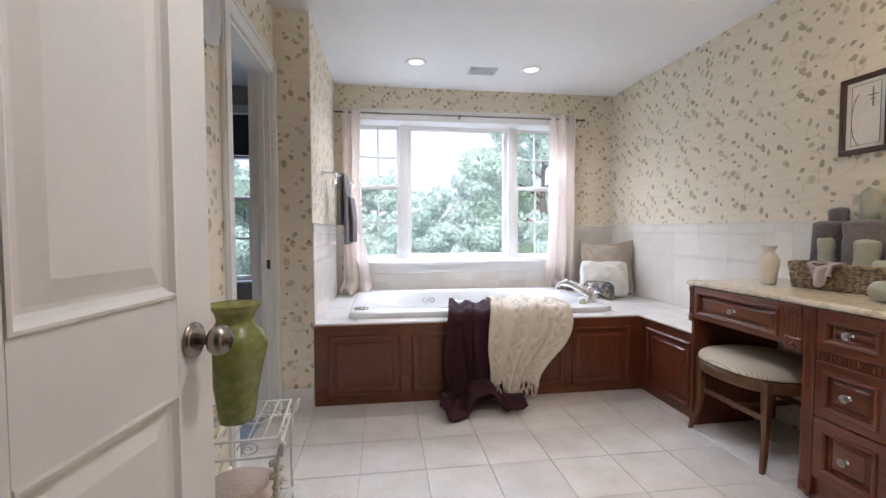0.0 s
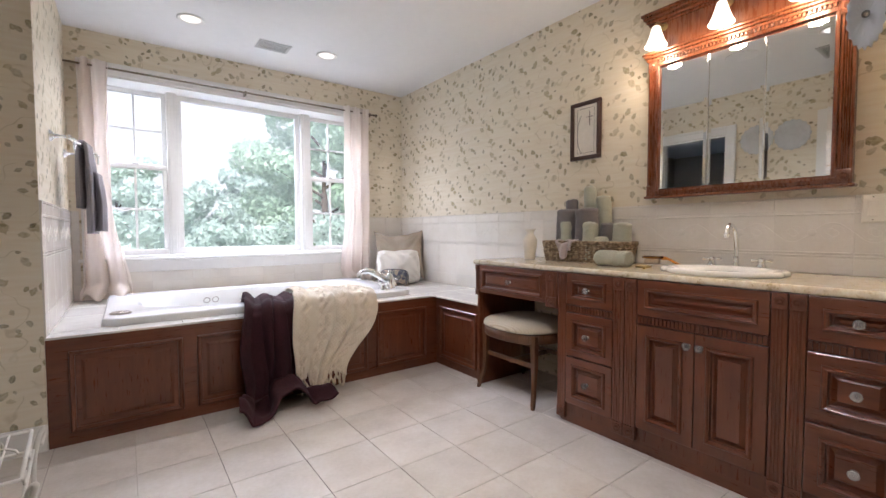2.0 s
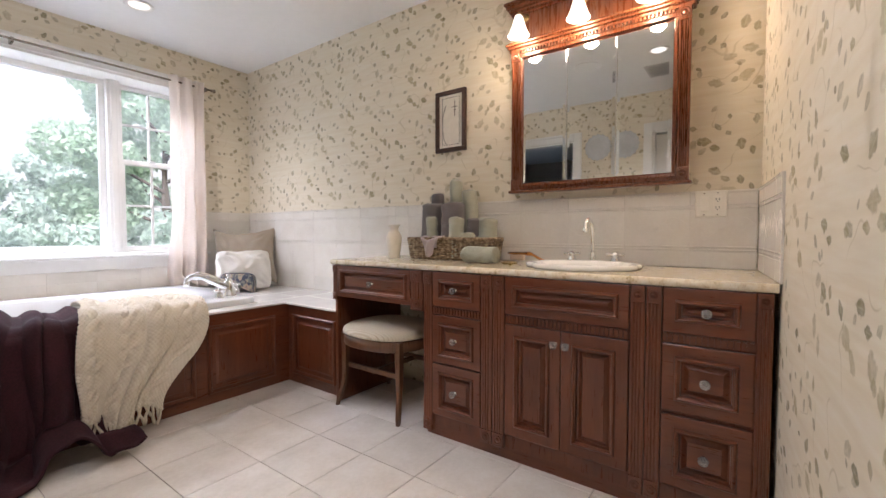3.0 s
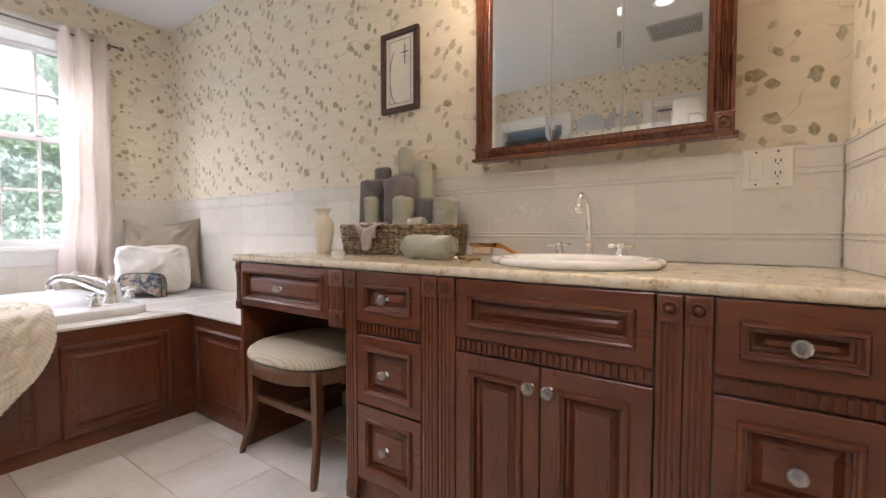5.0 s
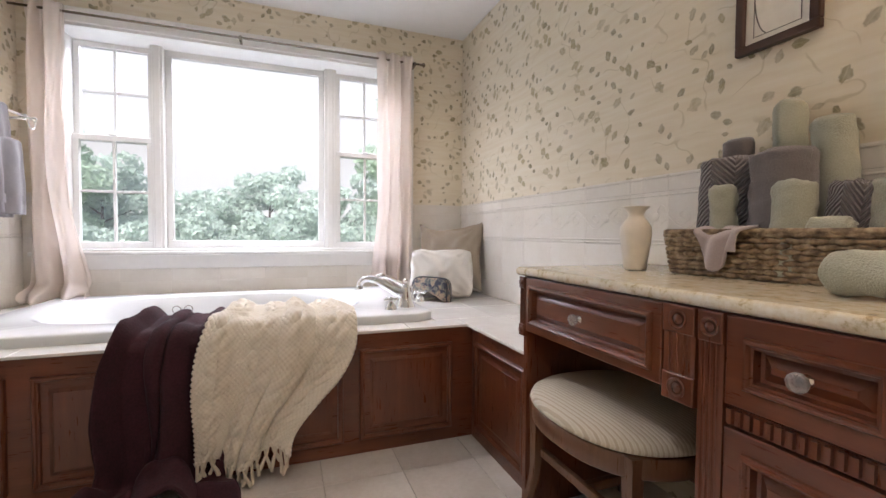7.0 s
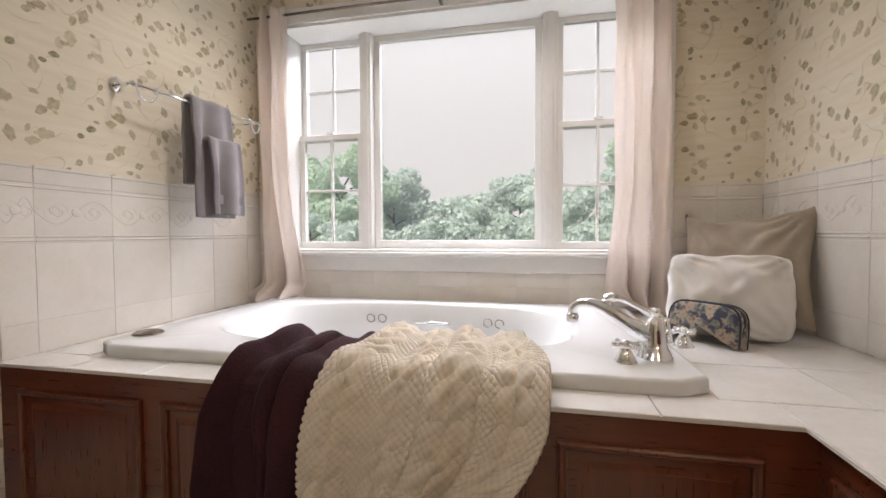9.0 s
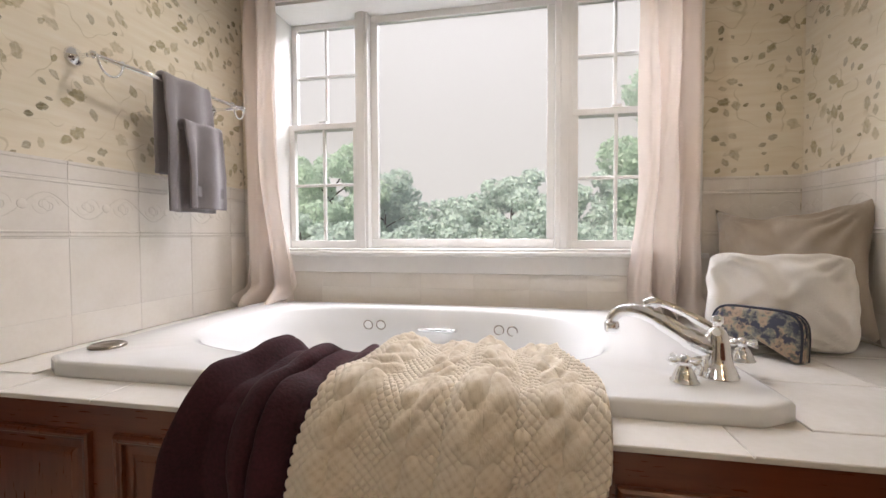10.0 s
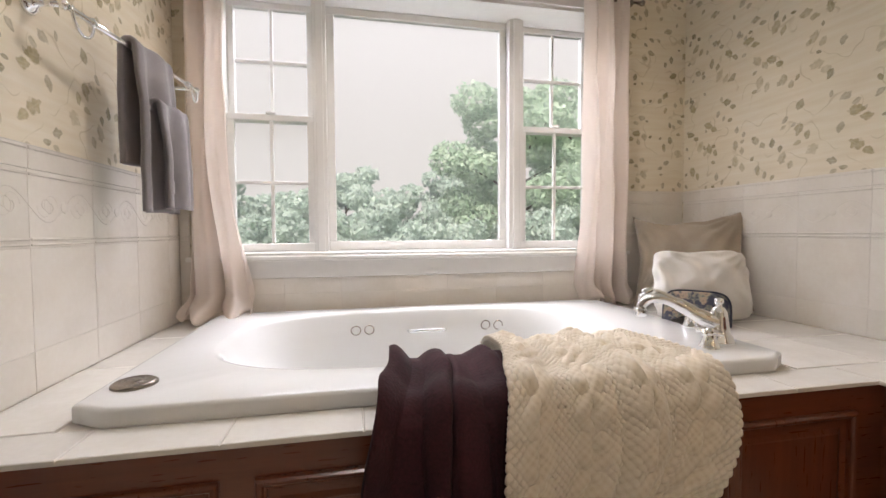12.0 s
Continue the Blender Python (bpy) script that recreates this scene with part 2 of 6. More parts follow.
def box(x0, x1, y0, y1, z0, z1, bevel=0.0, seg=2):
    return add_box(bmesh.new(), x0, x1, y0, y1, z0, z1, bevel, seg)


def add_lathe(bm, profile, seg=28, m=Matrix(), sx=1.0, sy=1.0, wave=None):
    """Turns (radius, height) pairs round z."""
    rings = []
    for r, z in profile:
        ring = []
        for i in range(seg):
            a = 2 * math.pi * i / seg
            k = r * (wave(a, z) if wave else 1.0)
            ring.append(bm.verts.new(m @ Vector((k * sx * math.cos(a), k * sy * math.sin(a), z))))
        rings.append(ring)
    for a, b in zip(rings, rings[1:]):
        for i in range(seg):
            bm.faces.new((a[i], a[(i + 1) % seg], b[(i + 1) % seg], b[i]))
    if profile[0][0] > 1e-5:
        bm.faces.new(rings[0][::-1])
    if profile[-1][0] > 1e-5:
        bm.faces.new(rings[-1])
    return bm


def lathe(profile, seg=28, **kw):
    return add_lathe(bmesh.new(), profile, seg, **kw)


def add_tube(bm, pts, radius, seg=10, caps=True):
    """A round tube along points; radius is a number or one per point."""
    pts = [Vector(p) for p in pts]
    rings = []
    side = None
    for i, p in enumerate(pts):
        d = (pts[min(i + 1, len(pts) - 1)] - pts[max(i - 1, 0)]).normalized()
        ref = side if side else (Vector((0, 0, 1)) if abs(d.z) < 0.9 else Vector((1, 0, 0)))
        a = d.cross(ref).normalized()
        side = a.cross(d).normalized()
        r = radius[i] if isinstance(radius, (list, tuple)) else radius
        rings.append([bm.verts.new(p + r * (math.cos(2 * math.pi * k / seg) * a + math.sin(2 * math.pi * k / seg) * side)) for k in range(seg)])
    for a, b in zip(rings, rings[1:]):
        for i in range(seg):
            bm.faces.new((a[i], a[(i + 1) % seg], b[(i + 1) % seg], b[i]))
    if caps:
        bm.faces.new(rings[0][::-1])
        bm.faces.new(rings[-1])
    return bm


def tube(pts, radius, seg=10):
    return add_tube(bmesh.new(), pts, radius, seg)


def curve_pts(pts, n=8):
    """Catmull-Rom through the points."""
    p = [Vector(q) for q in pts]
    p = [2 * p[0] - p[1]] + p + [2 * p[-1] - p[-2]]
    out = []
    for i in range(1, len(p) - 2):
        for k in range(n):
            t = k / n
            a, b, c, d = p[i - 1:i + 3]
            out.append(0.5 * (2 * b + (c - a) * t + (2 * a - 5 * b + 4 * c - d) * t * t + (3 * b - a - 3 * c + d) * t ** 3))
    out.append(p[-2])
    return out


def add_rings(bm, x0, x1, z0, z1, steps, back):
    """A panel that faces -y: nested rectangles, each (inset, y); closed at the back."""
    loops = [[bm.verts.new(c) for c in ((x0, back, z0), (x1, back, z0), (x1, back, z1), (x0, back, z1))]]
    for d, y in steps:
        loops.append([bm.verts.new(c) for c in ((x0 + d, y, z0 + d), (x1 - d, y, z0 + d), (x1 - d, y, z1 - d), (x0 + d, y, z1 - d))])
    for a, b in zip(loops, loops[1:]):
        for i in range(4):
            bm.faces.new((a[i], a[(i + 1) % 4], b[(i + 1) % 4], b[i]))
    bm.faces.new(loops[-1])
    bm.faces.new(loops[0][::-1])
    return bm


def sheet(nu, nv, f):
    """A grid of quads over u, v in 0..1."""
    bm = bmesh.new()
    vs = [[bm.verts.new(f(i / nu, j / nv)) for j in range(nv + 1)] for i in range(nu + 1)]
    for i in range(nu):
        for j in range(nv):
            bm.faces.new((vs[i][j], vs[i + 1][j], vs[i + 1][j + 1], vs[i][j + 1]))
    return bm


def thicken(ob, t, offset=0.0):
    mod = ob.modifiers.new("thickness", "SOLIDIFY")
    mod.thickness, mod.offset = t, offset
    return ob


def soften(ob, levels=1):
    mod = ob.modifiers.new("smooth", "SUBSURF")
    mod.levels = mod.render_levels = levels
    return ob


def structure(name, bm, material, label="", category=""):
    return tagged(part(name, bm, material), label, category, "", "structure")


def papered(name, bm, label):
    """A wall mesh with the wallpaper turned to each face."""
    ob = structure(name, bm, (PAPER_X, PAPER_Y), label, "wall")
    for p in ob.data.polygons:
        p.material_index = 0 if abs(p.normal.x) > 0.7 else 1
    return ob


# ---- the rooms ----
EAST, NORTH, ALCOVE, WEST, CEIL = 3.545, 5.645, 0.69, 0.468, 2.568
TUB_Y, DECK = 4.262, 0.552
WIN_L, WIN_R, WIN_B, WIN_T = 0.843, 3.040, 0.862, 2.268


def south(x):
    """The entrance wall runs a little askew."""
    return 1.622 - 0.0912 * (EAST - x)


structure("floor", box(-3.6, 3.9, -1.2, 6.0, -0.14, -0.006), GROUT, "beige tiled bathroom floor with grey-beige grout", "floor")
structure("ceiling", box(-3.6, 3.9, -1.2, 6.0, CEIL, CEIL + 0.12), CEILING, "smooth white painted ceiling", "ceiling")
wall_east = papered("wall_east", box(EAST, EAST + 0.13, 1.2, 5.92, 0, CEIL), "cream leaf wallpaper over beige tile wainscot")
bm = bmesh.new()
add_box(bm, ALCOVE - 0.23, WIN_L, NORTH, 5.92, 0, CEIL)
add_box(bm, WIN_R, EAST, NORTH, 5.92, 0, CEIL)
add_box(bm, WIN_L, WIN_R, NORTH, 5.92, 0, WIN_B)
add_box(bm, WIN_L, WIN_R, NORTH, 5.92, WIN_T, CEIL)
wall_north = papered("wall_north", bm, "cream leaf wallpaper wall round a wide window")
wall_alcove = papered("wall_alcove", box(WEST, ALCOVE, TUB_Y, NORTH, 0, CEIL), "cream leaf wallpaper wall end beside the bath")
D1A, D1B, D2A, D2B, DTOP = 3.44, 4.165, 1.74, 2.565, 2.14
bm = bmesh.new()
for a, b in ((0.9, D2A), (D2B, D1A), (D1B, TUB_Y)):
    add_box(bm, WEST - 0.12, WEST, a, b, 0, CEIL)
for a, b in ((D2A, D2B), (D1A, D1B)):
    add_box(bm, WEST - 0.12, WEST, a, b, DTOP, CEIL)
wall_west = papered("wall_west", bm, "cream leaf wallpaper wall with two doorways")
JL, JR = 0.598, 1.55
bm = bmesh.new()
for a, b, z in ((WEST, JL, 0), (JR, EAST, 0), (JL, JR, DTOP)):
    vs = [bm.verts.new((x, south(x) + dy, zz)) for zz in (z, CEIL) for x, dy in ((a, -0.13), (b, -0.13), (b, 0), (a, 0))]
    for q in ((0, 1, 2, 3), (4, 5, 6, 7), (0, 1, 5, 4), (1, 2, 6, 5), (2, 3, 7, 6), (3, 0, 4, 7)):
        bm.faces.new([vs[k] for k in q])
wall_south = papered("wall_south", bm, "cream leaf wallpaper wall beside the entrance")
bm = bmesh.new()
add_box(bm, -0.6, 3.8, -1.2, -1.08, 0, CEIL)
add_box(bm, 3.68, 3.8, -1.08, 1.2, 0, CEIL)
add_box(bm, -0.6, -0.48, -1.08, 0.9, 0, CEIL)
add_box(bm, -0.48, WEST - 0.12, 0.78, 0.9, 0, CEIL)
structure("wall_hall", bm, PLASTER, "plain beige hall walls", "wall")
BW_L, BW_R, BW_B, BW_T = -1.16, -0.13, 0.68, 2.30
bm = bmesh.new()
add_box(bm, -3.5, BW_L, 5.8, 5.92, 0, CEIL)
add_box(bm, BW_R, ALCOVE - 0.23, 5.8, 5.92, 0, CEIL)
add_box(bm, BW_L, BW_R, 5.8, 5.92, 0, BW_B)
add_box(bm, BW_L, BW_R, 5.8, 5.92, BW_T, CEIL)
add_box(bm, -3.5, -3.38, 1.0, 5.8, 0, CEIL)
add_box(bm, -3.38, WEST - 0.12, 1.0, 1.12, 0, CEIL)
structure("wall_bedroom", bm, PLASTER, "plain beige bedroom walls", "wall")
structure("carpet", box(-3.38, WEST - 0.06, 1.12, 5.8, -0.006, 0.006), CARPET, "blue-grey bedroom carpet", "carpet")


def casing(name, y0, y1, top, x, label):
    """Moulded white trim round a doorway in the west wall, with jambs through it."""
    ob = thing(name, pose(x, 0, 0), label, "door frame", kind="structure")
    w = 0.095
    for a, b in ((y0 - w, y0), (y1, y1 + min(w, TUB_Y - y1 - 0.002))):
        bm = box(0.0, 0.018, a, b, 0, top + w, 0.004)
        add_box(bm, 0.018, 0.026, a + 0.006, a + 0.03 if a < y0 - 0.01 else a + 0.02, 0, top + w - 0.01, 0.003)
        part("side_casing", bm, TRIM, ob)
    bm = box(0.0, 0.018, y0, y1, top, top + w, 0.004)
    add_box(bm, 0.018, 0.026, y0, y1, top + w - 0.03, top + w - 0.006, 0.003)
    part("head_casing", bm, TRIM, ob)
    for a, b in ((y0 - 0.0, y0 + 0.018), (y1 - 0.018, y1)):
        bm = box(-0.125, 0.0, a, b, 0, top, 0.002)
        add_box(bm, -0.07, -0.035, a - 0.012 if a > y0 + 0.1 else a + 0.018, b - 0.018 if a > y0 + 0.1 else b + 0.012, 0, top, 0.001)
        part("jamb", bm, TRIM, ob)
    part("head_jamb", box(-0.125, 0.0, y0 + 0.018, y1 - 0.018, top - 0.018, top, 0.002), TRIM, ob)
    return ob


frame_1 = casing("door_frame_1", D1A, D1B, DTOP, WEST, "white painted casing of an open bedroom doorway")
part("strike_plate", box(-0.04, -0.012, D1B - 0.0215, D1B - 0.018, 0.93, 0.99, 0.001), NICKEL, frame_1, "dark metal strike plate")
casing("door_frame_2", D2A, D2B, DTOP, WEST, "white painted casing of a closed closet door")


def panel_door(ob, w, h, t=0.036):
    """Six raised panels on both faces; local x runs along the width, hinge at 0."""
    st, rails = 0.115, ((0.0, 0.24), (0.85, 1.035), (1.66, 1.78), (h - 0.12, h))
    mid = 0.11
    pw = (w - 2 * st - mid) / 2
    bm = bmesh.new()
    for a, b in ((0, st), (st + pw, st + pw + mid), (w - st, w)):
        add_box(bm, a, b, -t / 2, t / 2, 0, h, 0.0015, 1)
    for a, b in rails:
        for x0 in (st, st + pw + mid):
            add_box(bm, x0, x0 + pw, -t / 2 + 0.0004, t / 2 - 0.0004, a, b)
    part("door_leaf", bm, DOORPAINT, ob)
    for (a, b), (c, d) in zip(rails, rails[1:]):
        for x0 in (st, st + pw + mid):
            for side in (1, -1):
                bm = add_rings(bmesh.new(), x0, x0 + pw, b, c, [(0.0, -t / 2 - 0.003), (0.006, -t / 2 - 0.004), (0.014, -t / 2 + 0.006), (0.022, -t / 2 + 0.011), (0.030, -t / 2 + 0.011), (0.062, -t / 2 + 0.002)], -0.001)
                if side < 0:
                    bmesh.ops.transform(bm, matrix=Matrix.Diagonal((1, -1, 1, 1)), verts=bm.verts)
                part("door_panel", bm, DOORPAINT, ob)
    return ob


def door_knob(ob, x, z, side, t=0.036):
    m = Matrix.Translation((x, side * t / 2, z)) @ Matrix.Rotation(radians(-90 * side), 4, "X")
    knob = part("knob", lathe([(0.012, 0.008), (0.010, 0.03), (0.014, 0.036), (0.026, 0.042), (0.0305, 0.052), (0.029, 0.064), (0.022, 0.072), (0.012, 0.0745), (0.0, 0.075)], 32), NICKEL, ob, "aged nickel door knob", True, m)
    part("rosette", lathe([(0.036, 0.0), (0.037, 0.003), (0.034, 0.007), (0.031, 0.006), (0.029, 0.010), (0.022, 0.012), (0.013, 0.012), (0.0, 0.012)], 32), NICKEL, knob, "", True)


entry = thing("entrance_door", pose(0.610, 1.420, 0.008, 0, 0, 80.9), "cream painted panelled entrance door standing open", "door", kind="structure")
panel_door(entry, 0.965, 2.10)
door_knob(entry, 0.965 - 0.068, 0.940, -1)
door_knob(entry, 0.965 - 0.068, 0.940, 1)
part("latch_plate", box(0.9645, 0.9665, -0.012, 0.012, 0.92, 0.98, 0.0005), NICKEL, entry)
door2 = thing("closet_door", pose(WEST - 0.055, D2A + 0.02, 0.008, 0, 0, 90), "white panelled closet door, closed", "door", kind="structure")
panel_door(door2, D2B - D2A - 0.04, 2.10)
door_knob(door2, 0.065, 0.955, -1)

for n, m, bm in (("baseboard_alcove", None, box(WEST + 0.002, ALCOVE, TUB_Y - 0.014, TUB_Y, 0, 0.13, 0.003)),
                 ("baseboard_west", None, box(WEST, WEST + 0.014, D2B + 0.097, D1A - 0.097, 0, 0.13, 0.003)),
                 ("baseboard_south", pose(JR, south(JR), 0, 0, 0, math.degrees(math.atan(0.0912))), box(0.0, 1.44, 0, 0.014, 0, 0.13, 0.003))):
    ob = structure(n, bm, TRIM, "white painted baseboard", "baseboard")
    if m:
        ob.matrix_basis = m

# ---- windows ----


def sash(ob, x0, x1, z0, z1, y, rows, cols, rail=0.035):
    """A sash with its glass and thin bars."""
    bm = bmesh.new()
    for a, b, c, d in ((x0, x1, z0, z0 + rail * 1.3), (x0, x1, z1 - rail, z1), (x0, x0 + rail, z0 + rail * 1.3, z1 - rail), (x1 - rail, x1, z0 + rail * 1.3, z1 - rail)):
        add_box(bm, a, b, y - 0.018, y + 0.018, c, d, 0.003, 1)
    s = part("sash", bm, TRIM, ob)
    gx0, gx1, gz0, gz1 = x0 + rail, x1 - rail, z0 + rail * 1.3, z1 - rail
    g = part("pane", box(gx0, gx1, y - 0.003, y + 0.003, gz0, gz1), PANE, s, "clear window glass")
    g.visible_shadow = False
    for i in range(1, cols):
        x = gx0 + (gx1 - gx0) * i / cols
        part("glazing_bar", box(x - 0.009, x + 0.009, y - 0.012, y + 0.012, gz0, gz1, 0.003, 1), TRIM, s)
    for i in range(1, rows):
        z = gz0 + (gz1 - gz0) * i / rows
        part("glazing_bar", box(gx0, gx1, y - 0.011, y + 0.011, z - 0.009, z + 0.009, 0.003, 1), TRIM, s)


win = thing("window_1", pose(0, 0, 0), "white triple window with a fixed centre pane and hung side sashes", "window", kind="structure")
GY = 5.875
CX0, CX1 = 1.397, 2.462
part("window_frame", add_box(add_box(add_box(add_box(bmesh.new(), WIN_L, WIN_L + 0.03, NORTH, 5.92, WIN_B, WIN_T), WIN_R - 0.03, WIN_R, NORTH, 5.92, WIN_B, WIN_T), WIN_L + 0.03, WIN_R - 0.03, NORTH, 5.92, WIN_T - 0.02, WIN_T), WIN_L + 0.03, WIN_R - 0.03, NORTH, 5.92, WIN_B, WIN_B + 0.012), TRIM, win)
for a, b in ((1.323, CX0), (CX1, 2.550)):
    bm = box(a, b, 5.80, 5.91, WIN_B + 0.012, WIN_T - 0.02, 0.004)
    add_box(bm, (a + b) / 2 - 0.02, (a + b) / 2 + 0.02, 5.788, 5.80, WIN_B + 0.012, WIN_T - 0.02, 0.004)
    part("mullion", bm, TRIM, win)
sash(win, CX0, CX1, WIN_B + 0.012, WIN_T - 0.02, GY, 1, 1, 0.042)
for a, b in ((WIN_L + 0.03, 1.323), (2.550, WIN_R - 0.03)):
    sash(win, a, b, WIN_B + 0.012, 1.628, GY - 0.02, 2, 2)
    sash(win, a, b, 1.593, WIN_T - 0.02, GY + 0.02, 2, 2)
    part("sash_lock", box((a + b) / 2 - 0.025, (a + b) / 2 + 0.025, GY - 0.05, GY - 0.02, 1.629, 1.643, 0.004), TRIM, win)
bm = box(WIN_L - 0.085, WIN_L + 0.004, NORTH - 0.018, NORTH, WIN_B, WIN_T + 0.085, 0.004)
part("side_casing", bm, TRIM, win)
part("side_casing", box(WIN_R - 0.004, WIN_R + 0.085, NORTH - 0.018, NORTH, WIN_B, WIN_T + 0.085, 0.004), TRIM, win)
bm = box(WIN_L + 0.004, WIN_R - 0.004, NORTH - 0.018, NORTH, WIN_T - 0.004, WIN_T + 0.085, 0.004)
add_box(bm, WIN_L + 0.004, WIN_R - 0.004, NORTH - 0.026, NORTH - 0.018, WIN_T + 0.055, WIN_T + 0.083, 0.003)
part("head_casing", bm, TRIM, win)
part("window_sill", box(WIN_L - 0.11, WIN_R + 0.11, NORTH - 0.045, NORTH + 0.16, WIN_B - 0.024, WIN_B - 0.001, 0.006), TRIM, win)
part("apron", box(WIN_L - 0.085, WIN_R + 0.085, NORTH - 0.02, NORTH, WIN_B - 0.115, WIN_B - 0.024, 0.004), TRIM, win)

bwin = thing("window_2", pose(0, 0, 0), "bedroom window with a lowered dark roman shade", "window", kind="structure")
for a, b in ((BW_L - 0.08, BW_L), (BW_R, BW_R + 0.08)):
    part("side_casing", box(a, b, 5.78, 5.8, BW_B, BW_T + 0.08, 0.004), TRIM, bwin)
part("head_casing", box(BW_L, BW_R, 5.78, 5.8, BW_T, BW_T + 0.08, 0.004), TRIM, bwin)
part("window_sill", box(BW_L - 0.1, BW_R + 0.1, 5.75, 5.86, BW_B - 0.025, BW_B, 0.004), TRIM, bwin)
sash(bwin, BW_L, BW_R, BW_B, 1.5, 5.84, 2, 4)
sash(bwin, BW_L, BW_R, 1.46, BW_T, 5.88, 2, 4)
SHADE = cloth("dark_shade_fabric", (0.035, 0.04, 0.05), (0.06, 0.065, 0.075))
bm = box(BW_L + 0.01, BW_R - 0.01, 5.795, 5.805, 1.90, BW_T - 0.01)
for k in range(4):
    add_box(bm, BW_L + 0.01, BW_R - 0.01, 5.765 + k * 0.006, 5.795, 1.876 + k * 0.022, 1.892 + k * 0.022, 0.005)
tagged(part("roman_shade", bm, SHADE), "dark charcoal fabric roman shade half lowered", "shade")

# ---- vanity ----
VX, VY = 2.975, 3.695  # front plane, end beside the bath


def crystal_knob(ob, x, z):
    m = Matrix.Translation((x, -0.018, z)) @ Matrix.Rotation(radians(90), 4, "X")
    k = part("knob", lathe([(0.008, 0.008), (0.014, 0.012), (0.0175, 0.019), (0.0165, 0.025), (0.010, 0.030), (0.0, 0.031)], 10), CRYSTAL, ob, "faceted clear crystal knob", False, m)
    part("knob_stem", lathe([(0.012, -0.004), (0.012, 0.0), (0.006, 0.002), (0.006, 0.008), (0.0, 0.008)], 16), CHROME, k, "", True)


def panel_front(ob, name, x0, x1, z0, z1, rim, mat=None):
    """A drawer or door front: flat border, proud moulding, sunk field and raised centre."""
    steps = [(0.0, -0.016), (0.003, -0.018), (rim, -0.018), (rim + 0.001, -0.0235), (rim + 0.004, -0.0280), (rim + 0.009, -0.0292), (rim + 0.013, -0.0262), (rim + 0.0145, -0.0225), (rim + 0.018, -0.0210), (rim + 0.020, -0.0040), (rim + 0.026, -0.0025), (rim + 0.042, -0.0125), (rim + 0.0435, -0.0145)]
    return part(name, add_rings(bmesh.new(), x0, x1, z0, z1, steps, 0.0), mat or CHERRY, ob)


def pilaster(ob, x0, x1, z0, z1, block=0.062):
    """A fluted strip with a turned rosette block at each end."""
    w = x1 - x0
    prof = [(0.0, 0.0), (0.0, -0.016), (0.12, -0.018)]
    for c in (0.27, 0.5, 0.73):
        prof += [(c - 0.075, -0.018), (c - 0.055, -0.0158), (c, -0.0148), (c + 0.055, -0.0158), (c + 0.075, -0.018)]
    prof += [(0.88, -0.018), (1.0, -0.016), (1.0, 0.0)]
    bm = bmesh.new()
    lo = [bm.verts.new((x0 + a * w, y, z0 + block)) for a, y in prof]
    hi = [bm.verts.new((x0 + a * w, y, z1 - block)) for a, y in prof]
    for i in range(len(prof) - 1):
        bm.faces.new((lo[i], lo[i + 1], hi[i + 1], hi[i]))
    bm.faces.new(lo)
    bm.faces.new(hi)
    p = part("pilaster", bm, CHERRY, ob)
    for a, b in ((z0, z0 + block), (z1 - block, z1)):
        part("block", add_rings(bmesh.new(), x0, x1, a, b, [(0.0, -0.02), (0.003, -0.022)], 0.0), CHERRY, p)
        m = Matrix.Translation(((x0 + x1) / 2, -0.022, (a + b) / 2)) @ Matrix.Rotation(radians(90), 4, "X")
        r = min(w, block) * 0.36
        part("rosette", lathe([(r, -0.002), (r, 0.003), (r * 0.82, 0.004), (r * 0.66, 0.0), (r * 0.5, 0.0), (r * 0.36, 0.004), (0.0, 0.005)], 24), CHERRY, p, "", True, m)


def dentils(ob, x0, x1, z0, z1):
    bm = box(x0, x1, -0.008, 0, z0, z1)
    n = int((x1 - x0) / 0.017)
    for i in range(n):
        a = x0 + (x1 - x0) * (i + 0.5) / n
        add_box(bm, a - 0.0048, a + 0.0048, -0.017, -0.008, z0 + 0.003, z1 - 0.003)
    part("dentil_moulding", bm, CHERRY, ob)


def at_y(y):
    return VY - y


ROT = pose(VX, VY, 0, 0, 0, -90)
DEPTH = EAST - VX - 0.002
desk = thing("makeup_desk", ROT, "cherry wood dressing table with one drawer beside the bath", "vanity")
part("end_panel", box(0.0, 0.022, 0.0, DEPTH, 0.0, 0.840, 0.002), CHERRY, desk)
part("back_rail", box(0.022, at_y(2.996), DEPTH - 0.02, DEPTH, 0.631, 0.840), CHERRYH, desk)
part("drawer_box", box(0.03, at_y(3.075), 0.0, 0.42, 0.657, 0.837), CHERRYH, desk)
d = panel_front(desk, "drawer", at_y(3.656), at_y(3.084), 0.652, 0.837, 0.024, CHERRYH)
crystal_knob(d, (at_y(3.656) + at_y(3.084)) / 2, 0.744)
pilaster(desk, 0.0, at_y(3.661), 0.631, 0.838, 0.04)
pilaster(desk, at_y(3.079), at_y(3.001), 0.631, 0.838, 0.06)

